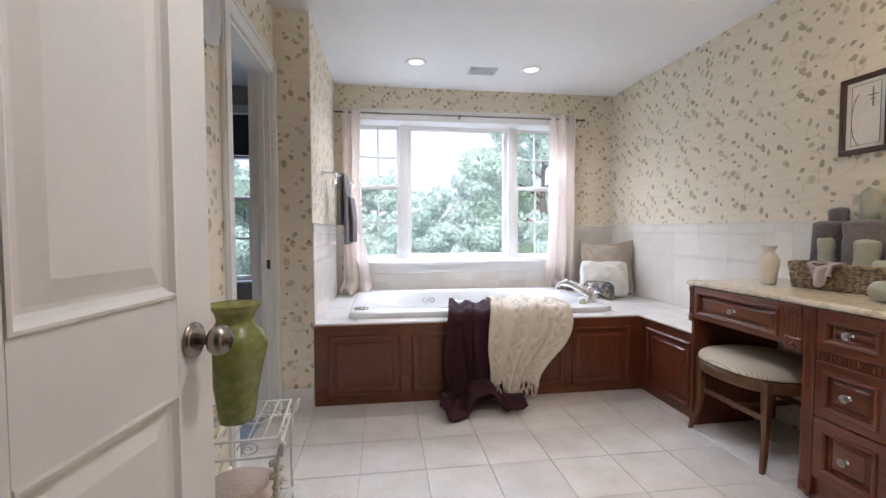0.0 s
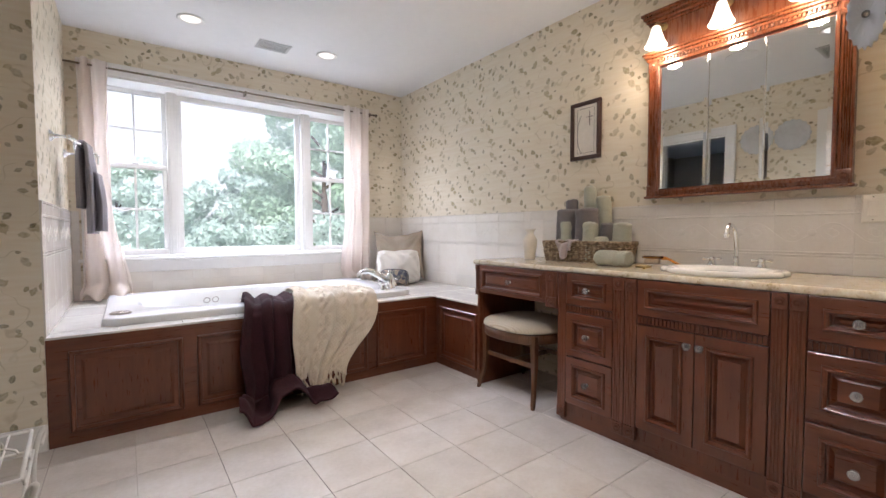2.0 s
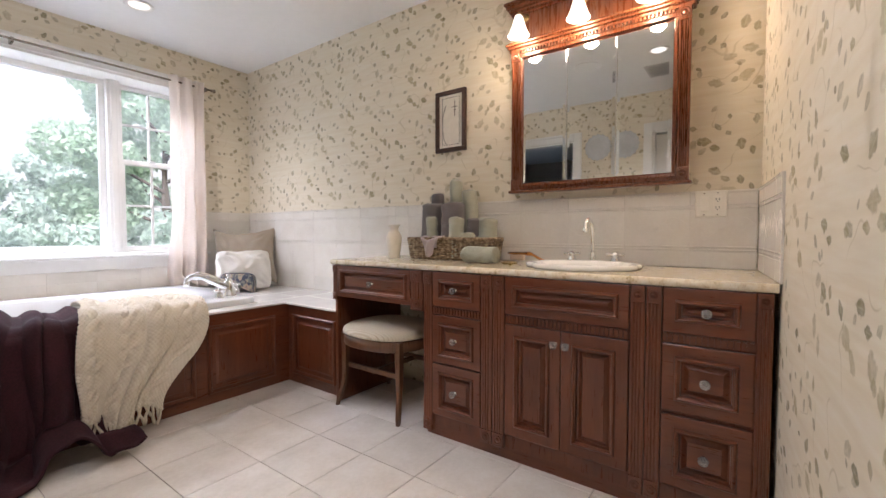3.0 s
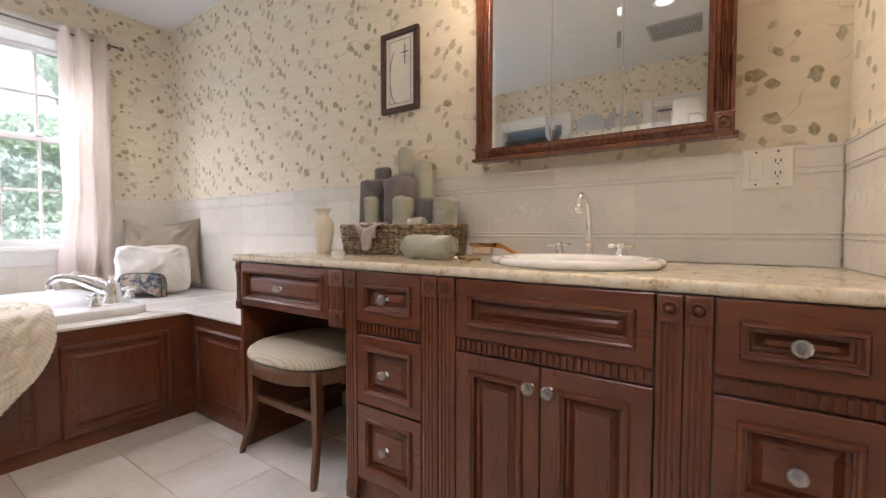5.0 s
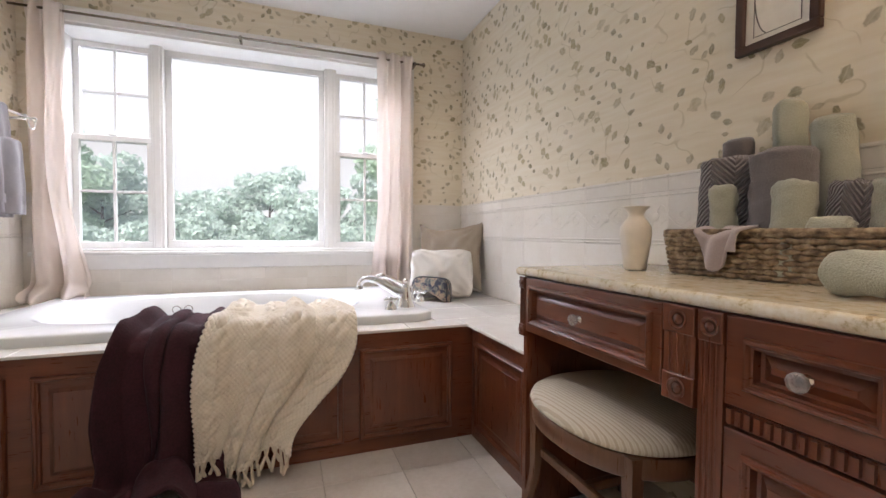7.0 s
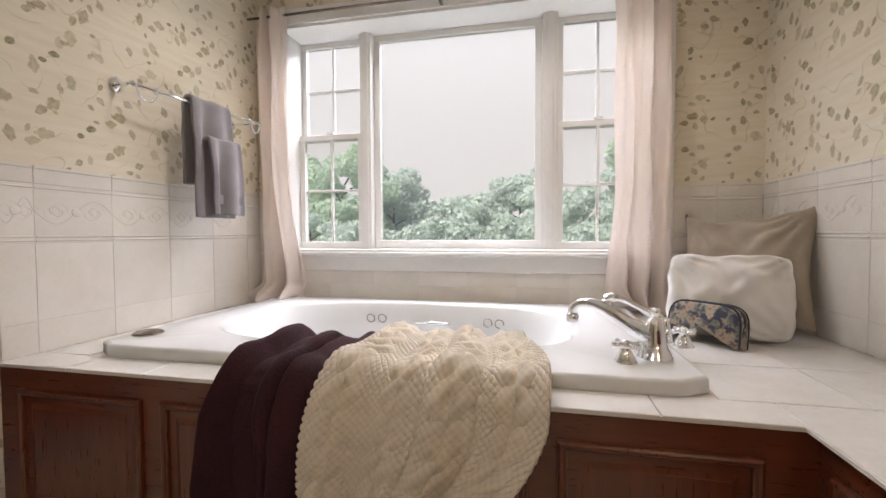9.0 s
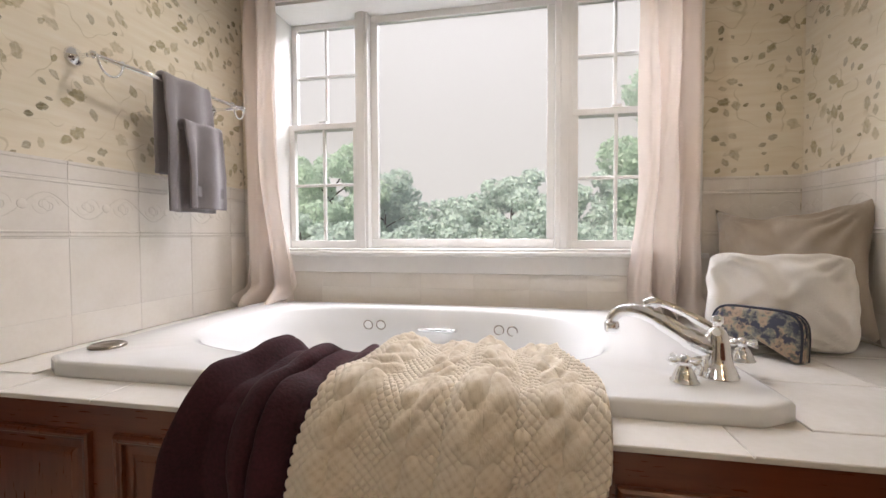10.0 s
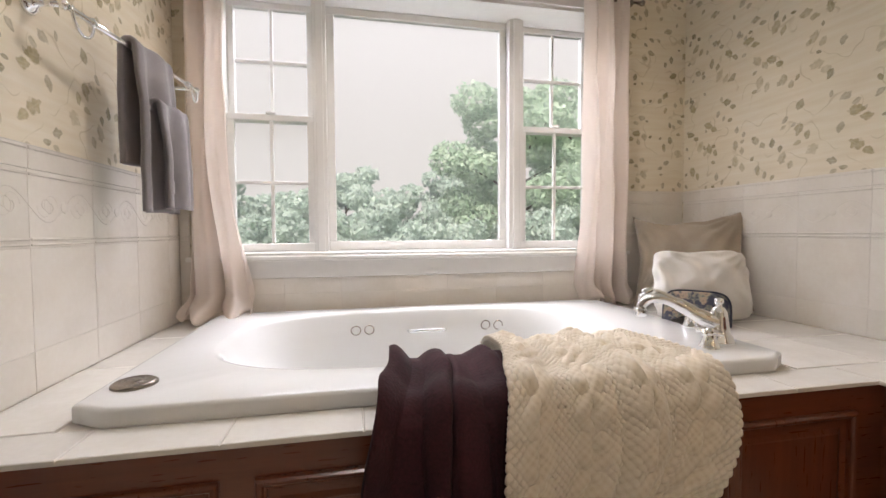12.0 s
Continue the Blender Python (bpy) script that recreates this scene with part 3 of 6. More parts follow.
unit_a = thing("drawer_cabinet", ROT, "cherry wood cabinet with three small drawers under the granite top", "cabinet", "vanity drawer cabinets")
part("body", box(at_y(2.996), at_y(2.568), 0.0, DEPTH, 0.06, 0.840, 0.001), CHERRY, unit_a)
part("plinth", box(at_y(2.991), at_y(2.568), 0.012, DEPTH, 0.0, 0.06), CHERRYH, unit_a)
pilaster(unit_a, at_y(2.994), at_y(2.941), 0.03, 0.838)
pilaster(unit_a, at_y(2.655), at_y(2.597), 0.06, 0.838)
for z0, z1 in ((0.667, 0.837), (0.385, 0.623), (0.120, 0.377)):
    d = panel_front(unit_a, "drawer", at_y(2.937), at_y(2.659), z0, z1, 0.036, CHERRYH)
    crystal_knob(d, at_y(2.803), (z0 + z1) / 2)
dentils(unit_a, at_y(2.937), at_y(2.659), 0.628, 0.662)

unit_s = thing("sink_cabinet", ROT, "cherry wood sink cabinet with two panelled doors", "cabinet")
part("body", box(at_y(2.566), at_y(1.983), 0.0, DEPTH, 0.06, 0.814, 0.001), CHERRY, unit_s)
part("plinth", box(at_y(2.566), at_y(1.983), 0.012, DEPTH, 0.0, 0.06), CHERRYH, unit_s)
pilaster(unit_s, at_y(2.593), at_y(2.535), 0.06, 0.838)
pilaster(unit_s, at_y(2.008), at_y(1.958), 0.06, 0.838)
panel_front(unit_s, "false_drawer", at_y(2.531), at_y(2.013), 0.670, 0.837, 0.036, CHERRYH)
dentils(unit_s, at_y(2.531), at_y(2.013), 0.631, 0.666)
for a, b, k in ((2.531, 2.276, 2.300), (2.273, 2.013, 2.249)):
    d = panel_front(unit_s, "door", at_y(a), at_y(b), 0.127, 0.626, 0.045)
    crystal_knob(d, at_y(k), 0.570)

unit_b = thing("drawer_cabinet", ROT, "cherry wood cabinet with three wide drawers beside the entrance wall", "cabinet", "vanity drawer cabinets")
part("body", box(at_y(1.982), at_y(1.589), 0.0, DEPTH, 0.06, 0.840, 0.001), CHERRY, unit_b)
part("plinth", box(at_y(1.982), at_y(1.589), 0.012, DEPTH, 0.0, 0.06), CHERRYH, unit_b)
pilaster(unit_b, at_y(1.954), at_y(1.904), 0.06, 0.838)
pilaster(unit_b, at_y(1.627), at_y(1.586), 0.06, 0.838, 0.05)
for z0, z1 in ((0.680, 0.837), (0.399, 0.638), (0.127, 0.383)):
    d = panel_front(unit_b, "drawer", at_y(1.900), at_y(1.631), z0, z1, 0.04, CHERRYH)
    crystal_knob(d, at_y(1.765), (z0 + z1) / 2)
dentils(unit_b, at_y(1.900), at_y(1.631), 0.643, 0.676)

# granite top with a hole for the basin
SINK = (3.215, 2.277, 0.188, 0.234)


def counter():
    bm = bmesh.new()
    x0, x1, y0, y1 = VX - 0.014, EAST - 0.001, 1.575, 3.703
    n = 48
    cx, cy, rx, ry = SINK
    hole = [(cx + (rx - 0.012) * math.cos(2 * math.pi * i / n), cy + (ry - 0.012) * math.sin(2 * math.pi * i / n)) for i in range(n)]
    a0, a1, b0, b1 = cx - 0.22, cx + 0.22, cy - 0.28, cy + 0.28
    ring = []
    for i in range(n):
        c, s = math.cos(2 * math.pi * i / n), math.sin(2 * math.pi * i / n)
        k = 1 / max(abs(c) / 0.22, abs(s) / 0.28)
        ring.append((cx + c * k, cy + s * k))
    for z, flip in ((0.871, 1), (0.841, -1)):
        h = [bm.verts.new((*p, z)) for p in hole]
        r = [bm.verts.new((*p, z)) for p in ring]
        for i in range(n):
            bm.faces.new((h[i], h[(i + 1) % n], r[(i + 1) % n], r[i]))
        bm.faces.new([bm.verts.new((*p, z)) for p in ((x0, y0), (x1, y0), (x1, b0), (x0, b0))])
        bm.faces.new([bm.verts.new((*p, z)) for p in ((x0, b1), (x1, b1), (x1, y1), (x0, y1))])
        bm.faces.new([bm.verts.new((*p, z)) for p in ((x0, b0), (a0, b0), (a0, b1), (x0, b1))])
        bm.faces.new([bm.verts.new((*p, z)) for p in ((a1, b0), (x1, b0), (x1, b1), (a1, b1))])
    bmesh.ops.remove_doubles(bm, verts=bm.verts, dist=0.0005)
    edge = bmesh.new()
    # rounded nosing along the front and the free end
    prof = [(0.0, 0.871), (0.006, 0.869), (0.010, 0.864), (0.011, 0.856), (0.010, 0.848), (0.006, 0.843), (0.0, 0.841)]
    path = [((x0, y0), (-1, 0)), ((x0, y1), (-0.9, 0.9)), ((x1, y1), (0, 1))]
    rows = [[edge.verts.new((p[0] + d[0] * o, p[1] + d[1] * o, z)) for o, z in prof] for p, d in path]
    for a, b in zip(rows, rows[1:]):
        for i in range(len(prof) - 1):
            edge.faces.new((a[i], a[i + 1], b[i + 1], b[i]))
    return bm, edge


slab, nosing = counter()
top = thing("countertop", pose(0, 0, 0), "polished beige granite countertop over the cherry cabinets", "countertop")
part("slab", slab, GRANITE, top)
part("front_edge", nosing, GRANITE, top, "rounded granite front edge", True)


def scallop(a, z):
    return 1.0 + (0.030 * math.cos(10 * a) if z > 0.0 else 0.0)


sink = thing("sink", pose(SINK[0], SINK[1], 0.871), "white porcelain basin with a scalloped rim set in granite", "sink")
part("basin", lathe([(0.90, 0.001), (1.04, 0.001), (1.07, 0.008), (1.06, 0.019), (1.0, 0.025), (0.90, 0.022), (0.82, 0.008), (0.76, -0.03), (0.62, -0.09), (0.36, -0.12), (0.10, -0.125), (0.0, -0.125)], 80, sx=SINK[2], sy=SINK[3], wave=scallop), PORCELAIN, sink, "", True)
part("drain", lathe([(0.022, -0.124), (0.022, -0.119), (0.016, -0.117), (0.0, -0.117)], 20), CHROME, sink, "chrome drain", True)

# basin taps
tap = thing("basin_faucet", pose(3.468, 2.302, 0.871, 0, 0, 0), "chrome high-arched basin faucet on the granite", "faucet")
part("base", lathe([(0.026, 0.0), (0.026, 0.006), (0.020, 0.012), (0.014, 0.03), (0.012, 0.055), (0.015, 0.06), (0.012, 0.066), (0.0, 0.066)], 24), CHROME, tap, "", True)
part("spout", tube(curve_pts([(0, 0, 0.05), (-0.004, 0, 0.13), (-0.03, 0, 0.20), (-0.08, 0, 0.225), (-0.115, 0, 0.205), (-0.122, 0, 0.175)], 6), 0.0105, 14), CHROME, tap, "", True)
part("aerator", lathe([(0.013, -0.014), (0.0145, -0.01), (0.0145, 0.008), (0.011, 0.012), (0.0, 0.012)], 20), CHROME, tap, "", True, pose(-0.122, 0, 0.175))


def cross_tap(m, label, group, s=1.0):
    ob = thing("tap_handle", m, label, "tap", group)
    part("base", lathe([(0.026 * s, 0.0), (0.026 * s, 0.005), (0.022 * s, 0.008), (0.021 * s, 0.016), (0.016 * s, 0.03), (0.010 * s, 0.042), (0.012 * s, 0.047), (0.012 * s, 0.06), (0.006 * s, 0.066), (0.0, 0.067)], 24), CHROME, ob, "", True)
    bm = bmesh.new()
    for a in (0.4, 0.4 + math.pi / 2):
        c, q = math.cos(a), math.sin(a)
        L = 0.033 * s
        add_tube(bm, [(-L * c, -L * q, 0.053), (-0.5 * L * c, -0.5 * L * q, 0.053), (0.5 * L * c, 0.5 * L * q, 0.053), (L * c, L * q, 0.053)], [0.007 * s, 0.0045 * s, 0.0045 * s, 0.007 * s], 10)
    part("cross_handle", bm, CHROME, ob, "", True)
    return ob


cross_tap(pose(3.458, 2.407, 0.871), "chrome cross-handled basin tap on the granite", "basin taps", 1.25)
cross_tap(pose(3.458, 2.192, 0.871), "chrome cross-handled basin tap on the granite", "basin taps", 1.25)

# ---- mirror cabinet ----
CABX, CL, CR, CB, CT = 3.462, 2.754, 1.884, 1.257, 2.030
cab = thing("mirror_cabinet", pose(CABX, CL, 0, 0, 0, -90), "reddish wooden wall cabinet with three mirror doors and bell lamps", "cabinet")
W = CL - CR
part("body", box(0.01, W - 0.01, 0.0, EAST - CABX - 0.001, CB + 0.01, CT), CABWOOD, cab)


def cab_pilaster(x0, x1):
    w = x1 - x0
    prof = [(0.0, 0.0), (0.0, -0.014), (0.1, -0.017)]
    for c in (0.26, 0.42, 0.58, 0.74):
        prof += [(c - 0.055, -0.017), (c, -0.011), (c + 0.055, -0.017)]
    prof += [(0.9, -0.017), (1.0, -0.014), (1.0, 0.0)]
    bm = bmesh.new()
    lo = [bm.verts.new((x0 + a * w, y, CB + 0.07)) for a, y in prof]
    hi = [bm.verts.new((x0 + a * w, y, CT - 0.06)) for a, y in prof]
    for i in range(len(prof) - 1):
        bm.faces.new((lo[i], lo[i + 1], hi[i + 1], hi[i]))
    p = part("pilaster", bm, CABWOOD, cab)
    for a in (CB + 0.008, CT - 0.06):
        part("block", add_rings(bmesh.new(), x0 - 0.001, x1 + 0.001, a, a + 0.06, [(0.0, -0.019), (0.003, -0.021)], 0.0), CABWOOD, p)
        part("rosette", lathe([(0.021, -0.002), (0.021, 0.003), (0.017, 0.004), (0.013, 0.0), (0.010, 0.0), (0.007, 0.004), (0.0, 0.005)], 24), CABWOOD, p, "", True, Matrix.Translation(((x0 + x1) / 2, -0.021, a + 0.03)) @ Matrix.Rotation(radians(90), 4, "X"))


cab_pilaster(0.0, 0.050)
cab_pilaster(W - 0.050, W)
GL, GR, GB, GT = 0.064, W - 0.068, 1.305, 1.977
bm = bmesh.new()
add_box(bm, 0.050, W - 0.050, -0.016, 0.0, CB + 0.012, GB - 0.012, 0.003)
add_box(bm, 0.051, W - 0.051, -0.024, -0.016, GB - 0.022, GB - 0.010, 0.004)
add_box(bm, 0.051, GL - 0.002, -0.020, 0.0, GB - 0.01, GT + 0.012, 0.003)
add_box(bm, GR + 0.002, W - 0.051, -0.020, 0.0, GB - 0.01, GT + 0.012, 0.003)
add_box(bm, 0.050, W - 0.050, -0.018, 0.0, GT + 0.012, CT - 0.02, 0.003)
part("face_frame", bm, CABWOOD, cab)
bm = bmesh.new()
add_box(bm, -0.012, W + 0.012, -0.030, 0.03, CB - 0.006, CB + 0.008, 0.005)
part("bottom_moulding", bm, CABWOOD, cab)
bm = bmesh.new()
for k, (o, z0, z1) in enumerate(((0.022, CT - 0.004, CT + 0.012), (0.034, CT + 0.012, CT + 0.026), (0.046, CT + 0.026, CT + 0.040), (0.03, CT + 0.040, CT + 0.05))):
    add_box(bm, -o * 0.6, W + o * 0.6, -o, 0.04, z0, z1, 0.005)
part("cornice", bm, CABWOOD, cab)
bm = bmesh.new()
for i in range(44):
    a = 0.06 + (W - 0.12) * (i + 0.5) / 44
    add_box(bm, a - 0.006, a + 0.006, -0.027, -0.016, CT - 0.022, CT - 0.005, 0.002, 1)
part("dentil_moulding", bm, CABWOOD, cab)
gw = (GR - GL) / 3
for i in range(3):
    a, b = GL + gw * i + 0.002, GL + gw * (i + 1) - 0.002
    bm = add_rings(bmesh.new(), a, b, GB, GT, [(0.0, -0.006), (0.016, -0.0072)], 0.0)
    part("mirror_door", bm, MIRROR, cab, "bevelled mirror glass door")
    if i:
        part("edge_strip", box(GL + gw * i - 0.0035, GL + gw * i + 0.0035, -0.011, 0.0, GB, GT, 0.001), CHROME, cab, "bright metal edge strip")
LB0, LB1 = CT + 0.05, CT + 0.195
part("light_panel", box(0.02, W - 0.02, -0.004, EAST - CABX - 0.001, LB0, LB1, 0.002), CABWOOD, cab)
bm = bmesh.new()
for o, z0, z1 in ((0.014, LB1, LB1 + 0.014), (0.030, LB1 + 0.014, LB1 + 0.03), (0.048, LB1 + 0.03, LB1 + 0.046), (0.062, LB1 + 0.046, LB1 + 0.062)):
    add_box(bm, -o * 0.5, W + o * 0.5, -o, 0.05, z0, z1, 0.006)
part("crown", bm, CABWOOD, cab)
for y in (2.677, 2.358, 2.039):
    x = CL - y
    lamp = part("lamp", lathe([(0.020, 0.0), (0.022, 0.004), (0.014, 0.010), (0.008, 0.014), (0.0, 0.015)], 20), BRASS, cab, "brass lamp arm", True, Matrix.Translation((x, -0.004, 2.200)) @ Matrix.Rotation(radians(90), 4, "X"))
    part("arm", tube(curve_pts([(0, 0, 0.01), (0, 0.004, 0.05), (0, -0.004, 0.085), (0, -0.03, 0.092)], 5), 0.006, 10), BRASS, lamp, "", True)
    bell = lathe([(0.018, 0.0), (0.022, -0.006), (0.026, -0.022), (0.033, -0.045), (0.042, -0.072), (0.052, -0.095), (0.057, -0.105), (0.0545, -0.105), (0.048, -0.094), (0.038, -0.070), (0.029, -0.044), (0.020, -0.02), (0.0, -0.012)], 32)
    ob = part("shade", bell, LAMPGLASS, cab, "lit frosted bell glass shade", True, pose(x, -0.092, 2.178))
    bulb = new("vanity_bulb", bpy.data.lights.new("vanity_bulb", "POINT"))
    bulb.data.energy, bulb.data.color, bulb.data.shadow_soft_size = VANITY_WATTS, (1.0, 0.74, 0.46), 0.035
    bulb.location = (CABX - 0.13, y, 2.035)

# ---- ceiling fittings ----
for x, y in ((2.439, 5.036), (1.428, 4.995), (1.62, 2.33)):
    ob = thing("ceiling_light", pose(x, y, CEIL), "round recessed ceiling light with a white trim ring", "ceiling light", "recessed ceiling lights")
    part("trim_ring", lathe([(0.060, -0.001), (0.086, -0.001), (0.088, -0.004), (0.080, -0.009), (0.066, -0.007), (0.060, -0.002)], 36), TRIM, ob, "", True)
    part("lens", lathe([(0.0, -0.003), (0.061, -0.003)], 36), CANGLOW, ob, "glowing lens")
    spot = new("ceiling_bulb", bpy.data.lights.new("ceiling_bulb", "SPOT"))
    spot.data.energy, spot.data.color, spot.data.spot_size, spot.data.spot_blend, spot.data.shadow_soft_size = BATH_CAN_WATTS if y > 4 else CAN_WATTS, (1.0, 0.92, 0.82), radians(130), 0.6, 0.06
    spot.location = (x, y, CEIL - 0.02)
VENTGREY = plain("vent_paint", (0.55, 0.55, 0.54), 0.5)


def ceiling_vent(x, y, w, d, rz, label):
    ob = thing("ceiling_vent", pose(x, y, CEIL, 0, 0, rz), label, "vent")
    bm = bmesh.new()
    for a, b, c, e in ((-w, w, -d, -d + 0.02), (-w, w, d - 0.02, d), (-w, -w + 0.02, -d + 0.02, d - 0.02), (w - 0.02, w, -d + 0.02, d - 0.02)):
        add_box(bm, a, b, c, e, -0.008, -0.001, 0.002, 1)
    part("frame", bm, VENTGREY, ob)
    # dark sheet in place of the shade behind the slats
    part("shade_backing", box(-w + 0.02, w - 0.02, -d + 0.02, d - 0.02, -0.003, -0.001), DARK, ob)
    n = int((2 * d - 0.04) / 0.012)
    for i in range(n):
        c = -d + 0.02 + (2 * d - 0.04) * (i + 0.5) / n
        part("slat", box(-w + 0.02, w - 0.02, c - 0.0035, c + 0.0035, -0.008, -0.003), VENTGREY, ob)


ceiling_vent(2.022, 5.116, 0.125, 0.085, 0, "grey metal ceiling vent grille above the bath")
ceiling_vent(1.13, 2.31, 0.165, 0.20, 0, "grey metal ceiling vent grille")
ob = thing("ceiling_speaker", pose(1.60, 2.93, CEIL), "round white ceiling speaker", "speaker")
part("ring", lathe([(0.105, -0.001), (0.122, -0.001), (0.122, -0.005), (0.106, -0.007)], 40), CEILING, ob, "", True)
part("grille", lathe([(0.0, -0.005), (0.106, -0.005)], 40), VENTGREY, ob)

# ---- bath ----
surround = thing("bath_surround", pose(0, 0, 0), "cherry wood panelled bath surround standing on the tiles", "bath panel")
bm = box(ALCOVE + 0.002, 3.030, TUB_Y, TUB_Y + 0.02, 0.0, DECK - 0.012)
part("front_board", bm, CHERRYH, surround)
part("side_board", box(3.030, 3.050, VY + 0.022, TUB_Y + 0.02, 0.0, DECK - 0.012), CHERRYH, surround)


def tub_panel(m, x0, x1):
    z0, z1 = 0.062, 0.472
    steps = [(0.0, -0.006), (0.002, -0.0125), (0.007, -0.0165), (0.014, -0.0150), (0.018, -0.0105), (0.023, -0.0095), (0.025, 0.003), (0.034, 0.0045), (0.060, -0.0045), (0.0615, -0.006)]
    part("panel", add_rings(bmesh.new(), x0, x1, z0, z1, steps, 0.006), CHERRY, surround, "", False, m)


for a, b in ((0.775, 1.263), (1.333, 1.84), (1.91, 2.41), (2.480, 2.922)):
    tub_panel(pose(0, TUB_Y, 0), a, b)
tub_panel(pose(3.030, TUB_Y, 0, 0, 0, -90), 0.055, 0.50)

# tiled deck: substrate and pieces
bm = bmesh.new()
for a, b, c, e in ((ALCOVE + 0.001, 3.0, TUB_Y - 0.008, 4.43), (ALCOVE + 0.001, 0.95, 4.43, NORTH - 0.001), (0.95, 2.85, 5.51, NORTH - 0.001), (2.85, EAST - 0.001, 4.43, NORTH - 0.001), (3.0, EAST - 0.001, VY + 0.022, 4.43)):
    add_box(bm, a, b, c, e, DECK - 0.012, DECK - 0.004)
deck = structure("bath_deck", bm, WALLGROUT, "white tiled deck round the bath", "tile deck")


def superloop(cx, cy, rx, ry, n, z, count=72):
    out = []
    for i in range(count):
        a = 2 * math.pi * (i + 0.5) / count
        c, s = math.cos(a), math.sin(a)
        k = (abs(c) ** n + abs(s) ** n) ** (-1 / n)
        out.append(Vector((cx + rx * k * c, cy + ry * k * s, z)))
    return out


TX0, TX1, TY0, TY1 = 0.905, 2.875, 4.386, 5.54
bath = thing("bathtub", pose(0, 0, 0), "white acrylic whirlpool bathtub sunk in the tiled deck", "bathtub")
cx, cy, rx, ry = (TX0 + TX1) / 2, (TY0 + TY1) / 2, (TX1 - TX0) / 2, (TY1 - TY0) / 2
bx, by = cx - 0.06, cy + 0.045
R = DECK + 0.042
loops = [superloop(cx, cy, rx, ry, 40, DECK - 0.001), superloop(cx, cy, rx, ry, 40, R - 0.010), superloop(cx, cy, rx - 0.004, ry - 0.004, 40, R - 0.003), superloop(cx, cy, rx - 0.012, ry - 0.012, 36, R),
         superloop(bx, by, rx - 0.22, ry - 0.115, 3.0, R), superloop(bx, by, rx - 0.232, ry - 0.127, 2.9, R - 0.004), superloop(bx, by, rx - 0.245, ry - 0.14, 2.9, R - 0.016), superloop(bx, by, rx - 0.29, ry - 0.16, 2.8, R - 0.10),
         superloop(bx, by, rx - 0.36, ry - 0.19, 2.8, R - 0.27), superloop(bx, by, rx - 0.41, ry - 0.22, 2.8, R - 0.38), superloop(bx, by, rx - 0.47, ry - 0.27, 2.8, R - 0.42), superloop(bx, by, 0.1, 0.08, 2.0, R - 0.425)]
bm = bmesh.new()
rings = [[bm.verts.new(p) for p in lp] for lp in loops]
for a, b in zip(rings, rings[1:]):
    for i in range(len(a)):
        bm.faces.new((a[i], a[(i + 1) % len(a)], b[(i + 1) % len(a)], b[i]))
bm.faces.new(rings[-1])
part("shell", bm, ACRYLIC, bath, "", True)
jy = by + ry - 0.160
for x in (1.540, 1.604, 2.186, 2.248):
    part("jet", tube([(0.0225 * math.cos(k * math.pi / 12), 0.0225 * math.sin(k * math.pi / 12), 0.003) for k in range(25)], 0.0026, 6), NICKEL, bath, "metal ringed whirlpool jet", True, pose(x, by + (ry - 0.158) * (1 - (abs(x - bx) / (rx - 0.285)) ** 2.8) ** (1 / 2.8) - 0.004, 0.507, 98))
part("grab_bar", tube(curve_pts([(1.795, jy + 0.012, 0.49), (1.805, jy - 0.025, 0.492), (1.888, jy - 0.032, 0.494), (1.97, jy - 0.025, 0.492), (1.98, jy + 0.012, 0.49)], 5), 0.009, 12), CHROME, bath, "chrome grab bar", True)
part("suction_cover", lathe([(0.052, 0.0), (0.052, 0.006), (0.044, 0.011), (0.036, 0.009), (0.022, 0.009), (0.018, 0.012), (0.0, 0.012)], 32), NICKEL, bath, "chrome air control cap", True, pose(0.985, 4.545, R))

# ---- bath fittings ----
spout = thing("bath_faucet", pose(2.778, 4.580, R), "chrome swan-neck bath faucet on the tub rim", "faucet")
part("base", lathe([(0.050, 0.0), (0.050, 0.006), (0.046, 0.009), (0.046, 0.016), (0.042, 0.019), (0.042, 0.026), (0.037, 0.030), (0.033, 0.055), (0.028, 0.085), (0.025, 0.105), (0.018, 0.118), (0.010, 0.122), (0.009, 0.130), (0.015, 0.138), (0.013, 0.150), (0.0, 0.154)], 32), CHROME, spout, "", True)
part("neck", tube(curve_pts([(0.0, 0.0, 0.065), (-0.055, 0.025, 0.088), (-0.115, 0.052, 0.125), (-0.165, 0.074, 0.146), (-0.205, 0.092, 0.143), (-0.226, 0.102, 0.122), (-0.229, 0.104, 0.105)], 6), [0.030] * 3 + [0.027] * 4 + [0.023] * 6 + [0.019] * 8 + [0.0165] * 10 + [0.0165] * 6, 16), CHROME, spout, "", True)
part("aerator", lathe([(0.016, -0.016), (0.020, -0.012), (0.020, 0.008), (0.016, 0.014), (0.0, 0.014)], 20), CHROME, spout, "", True, pose(-0.229, 0.104, 0.096))
spray = thing("hand_shower", pose(2.865, 4.80, R), "chrome hand shower on the tub rim", "shower head")
part("holder", lathe([(0.034, 0.0), (0.034, 0.006), (0.028, 0.010), (0.026, 0.03), (0.020, 0.05), (0.016, 0.07), (0.018, 0.082), (0.0, 0.084)], 28), CHROME, spray, "", True)
part("handle", tube(curve_pts([(0.0, 0.0, 0.07), (-0.06, 0.012, 0.105), (-0.12, 0.024, 0.135), (-0.165, 0.033, 0.145), (-0.19, 0.038, 0.135)], 5), [0.014] * 6 + [0.011] * 8 + [0.017] * 7, 14), CHROME, spray, "", True)
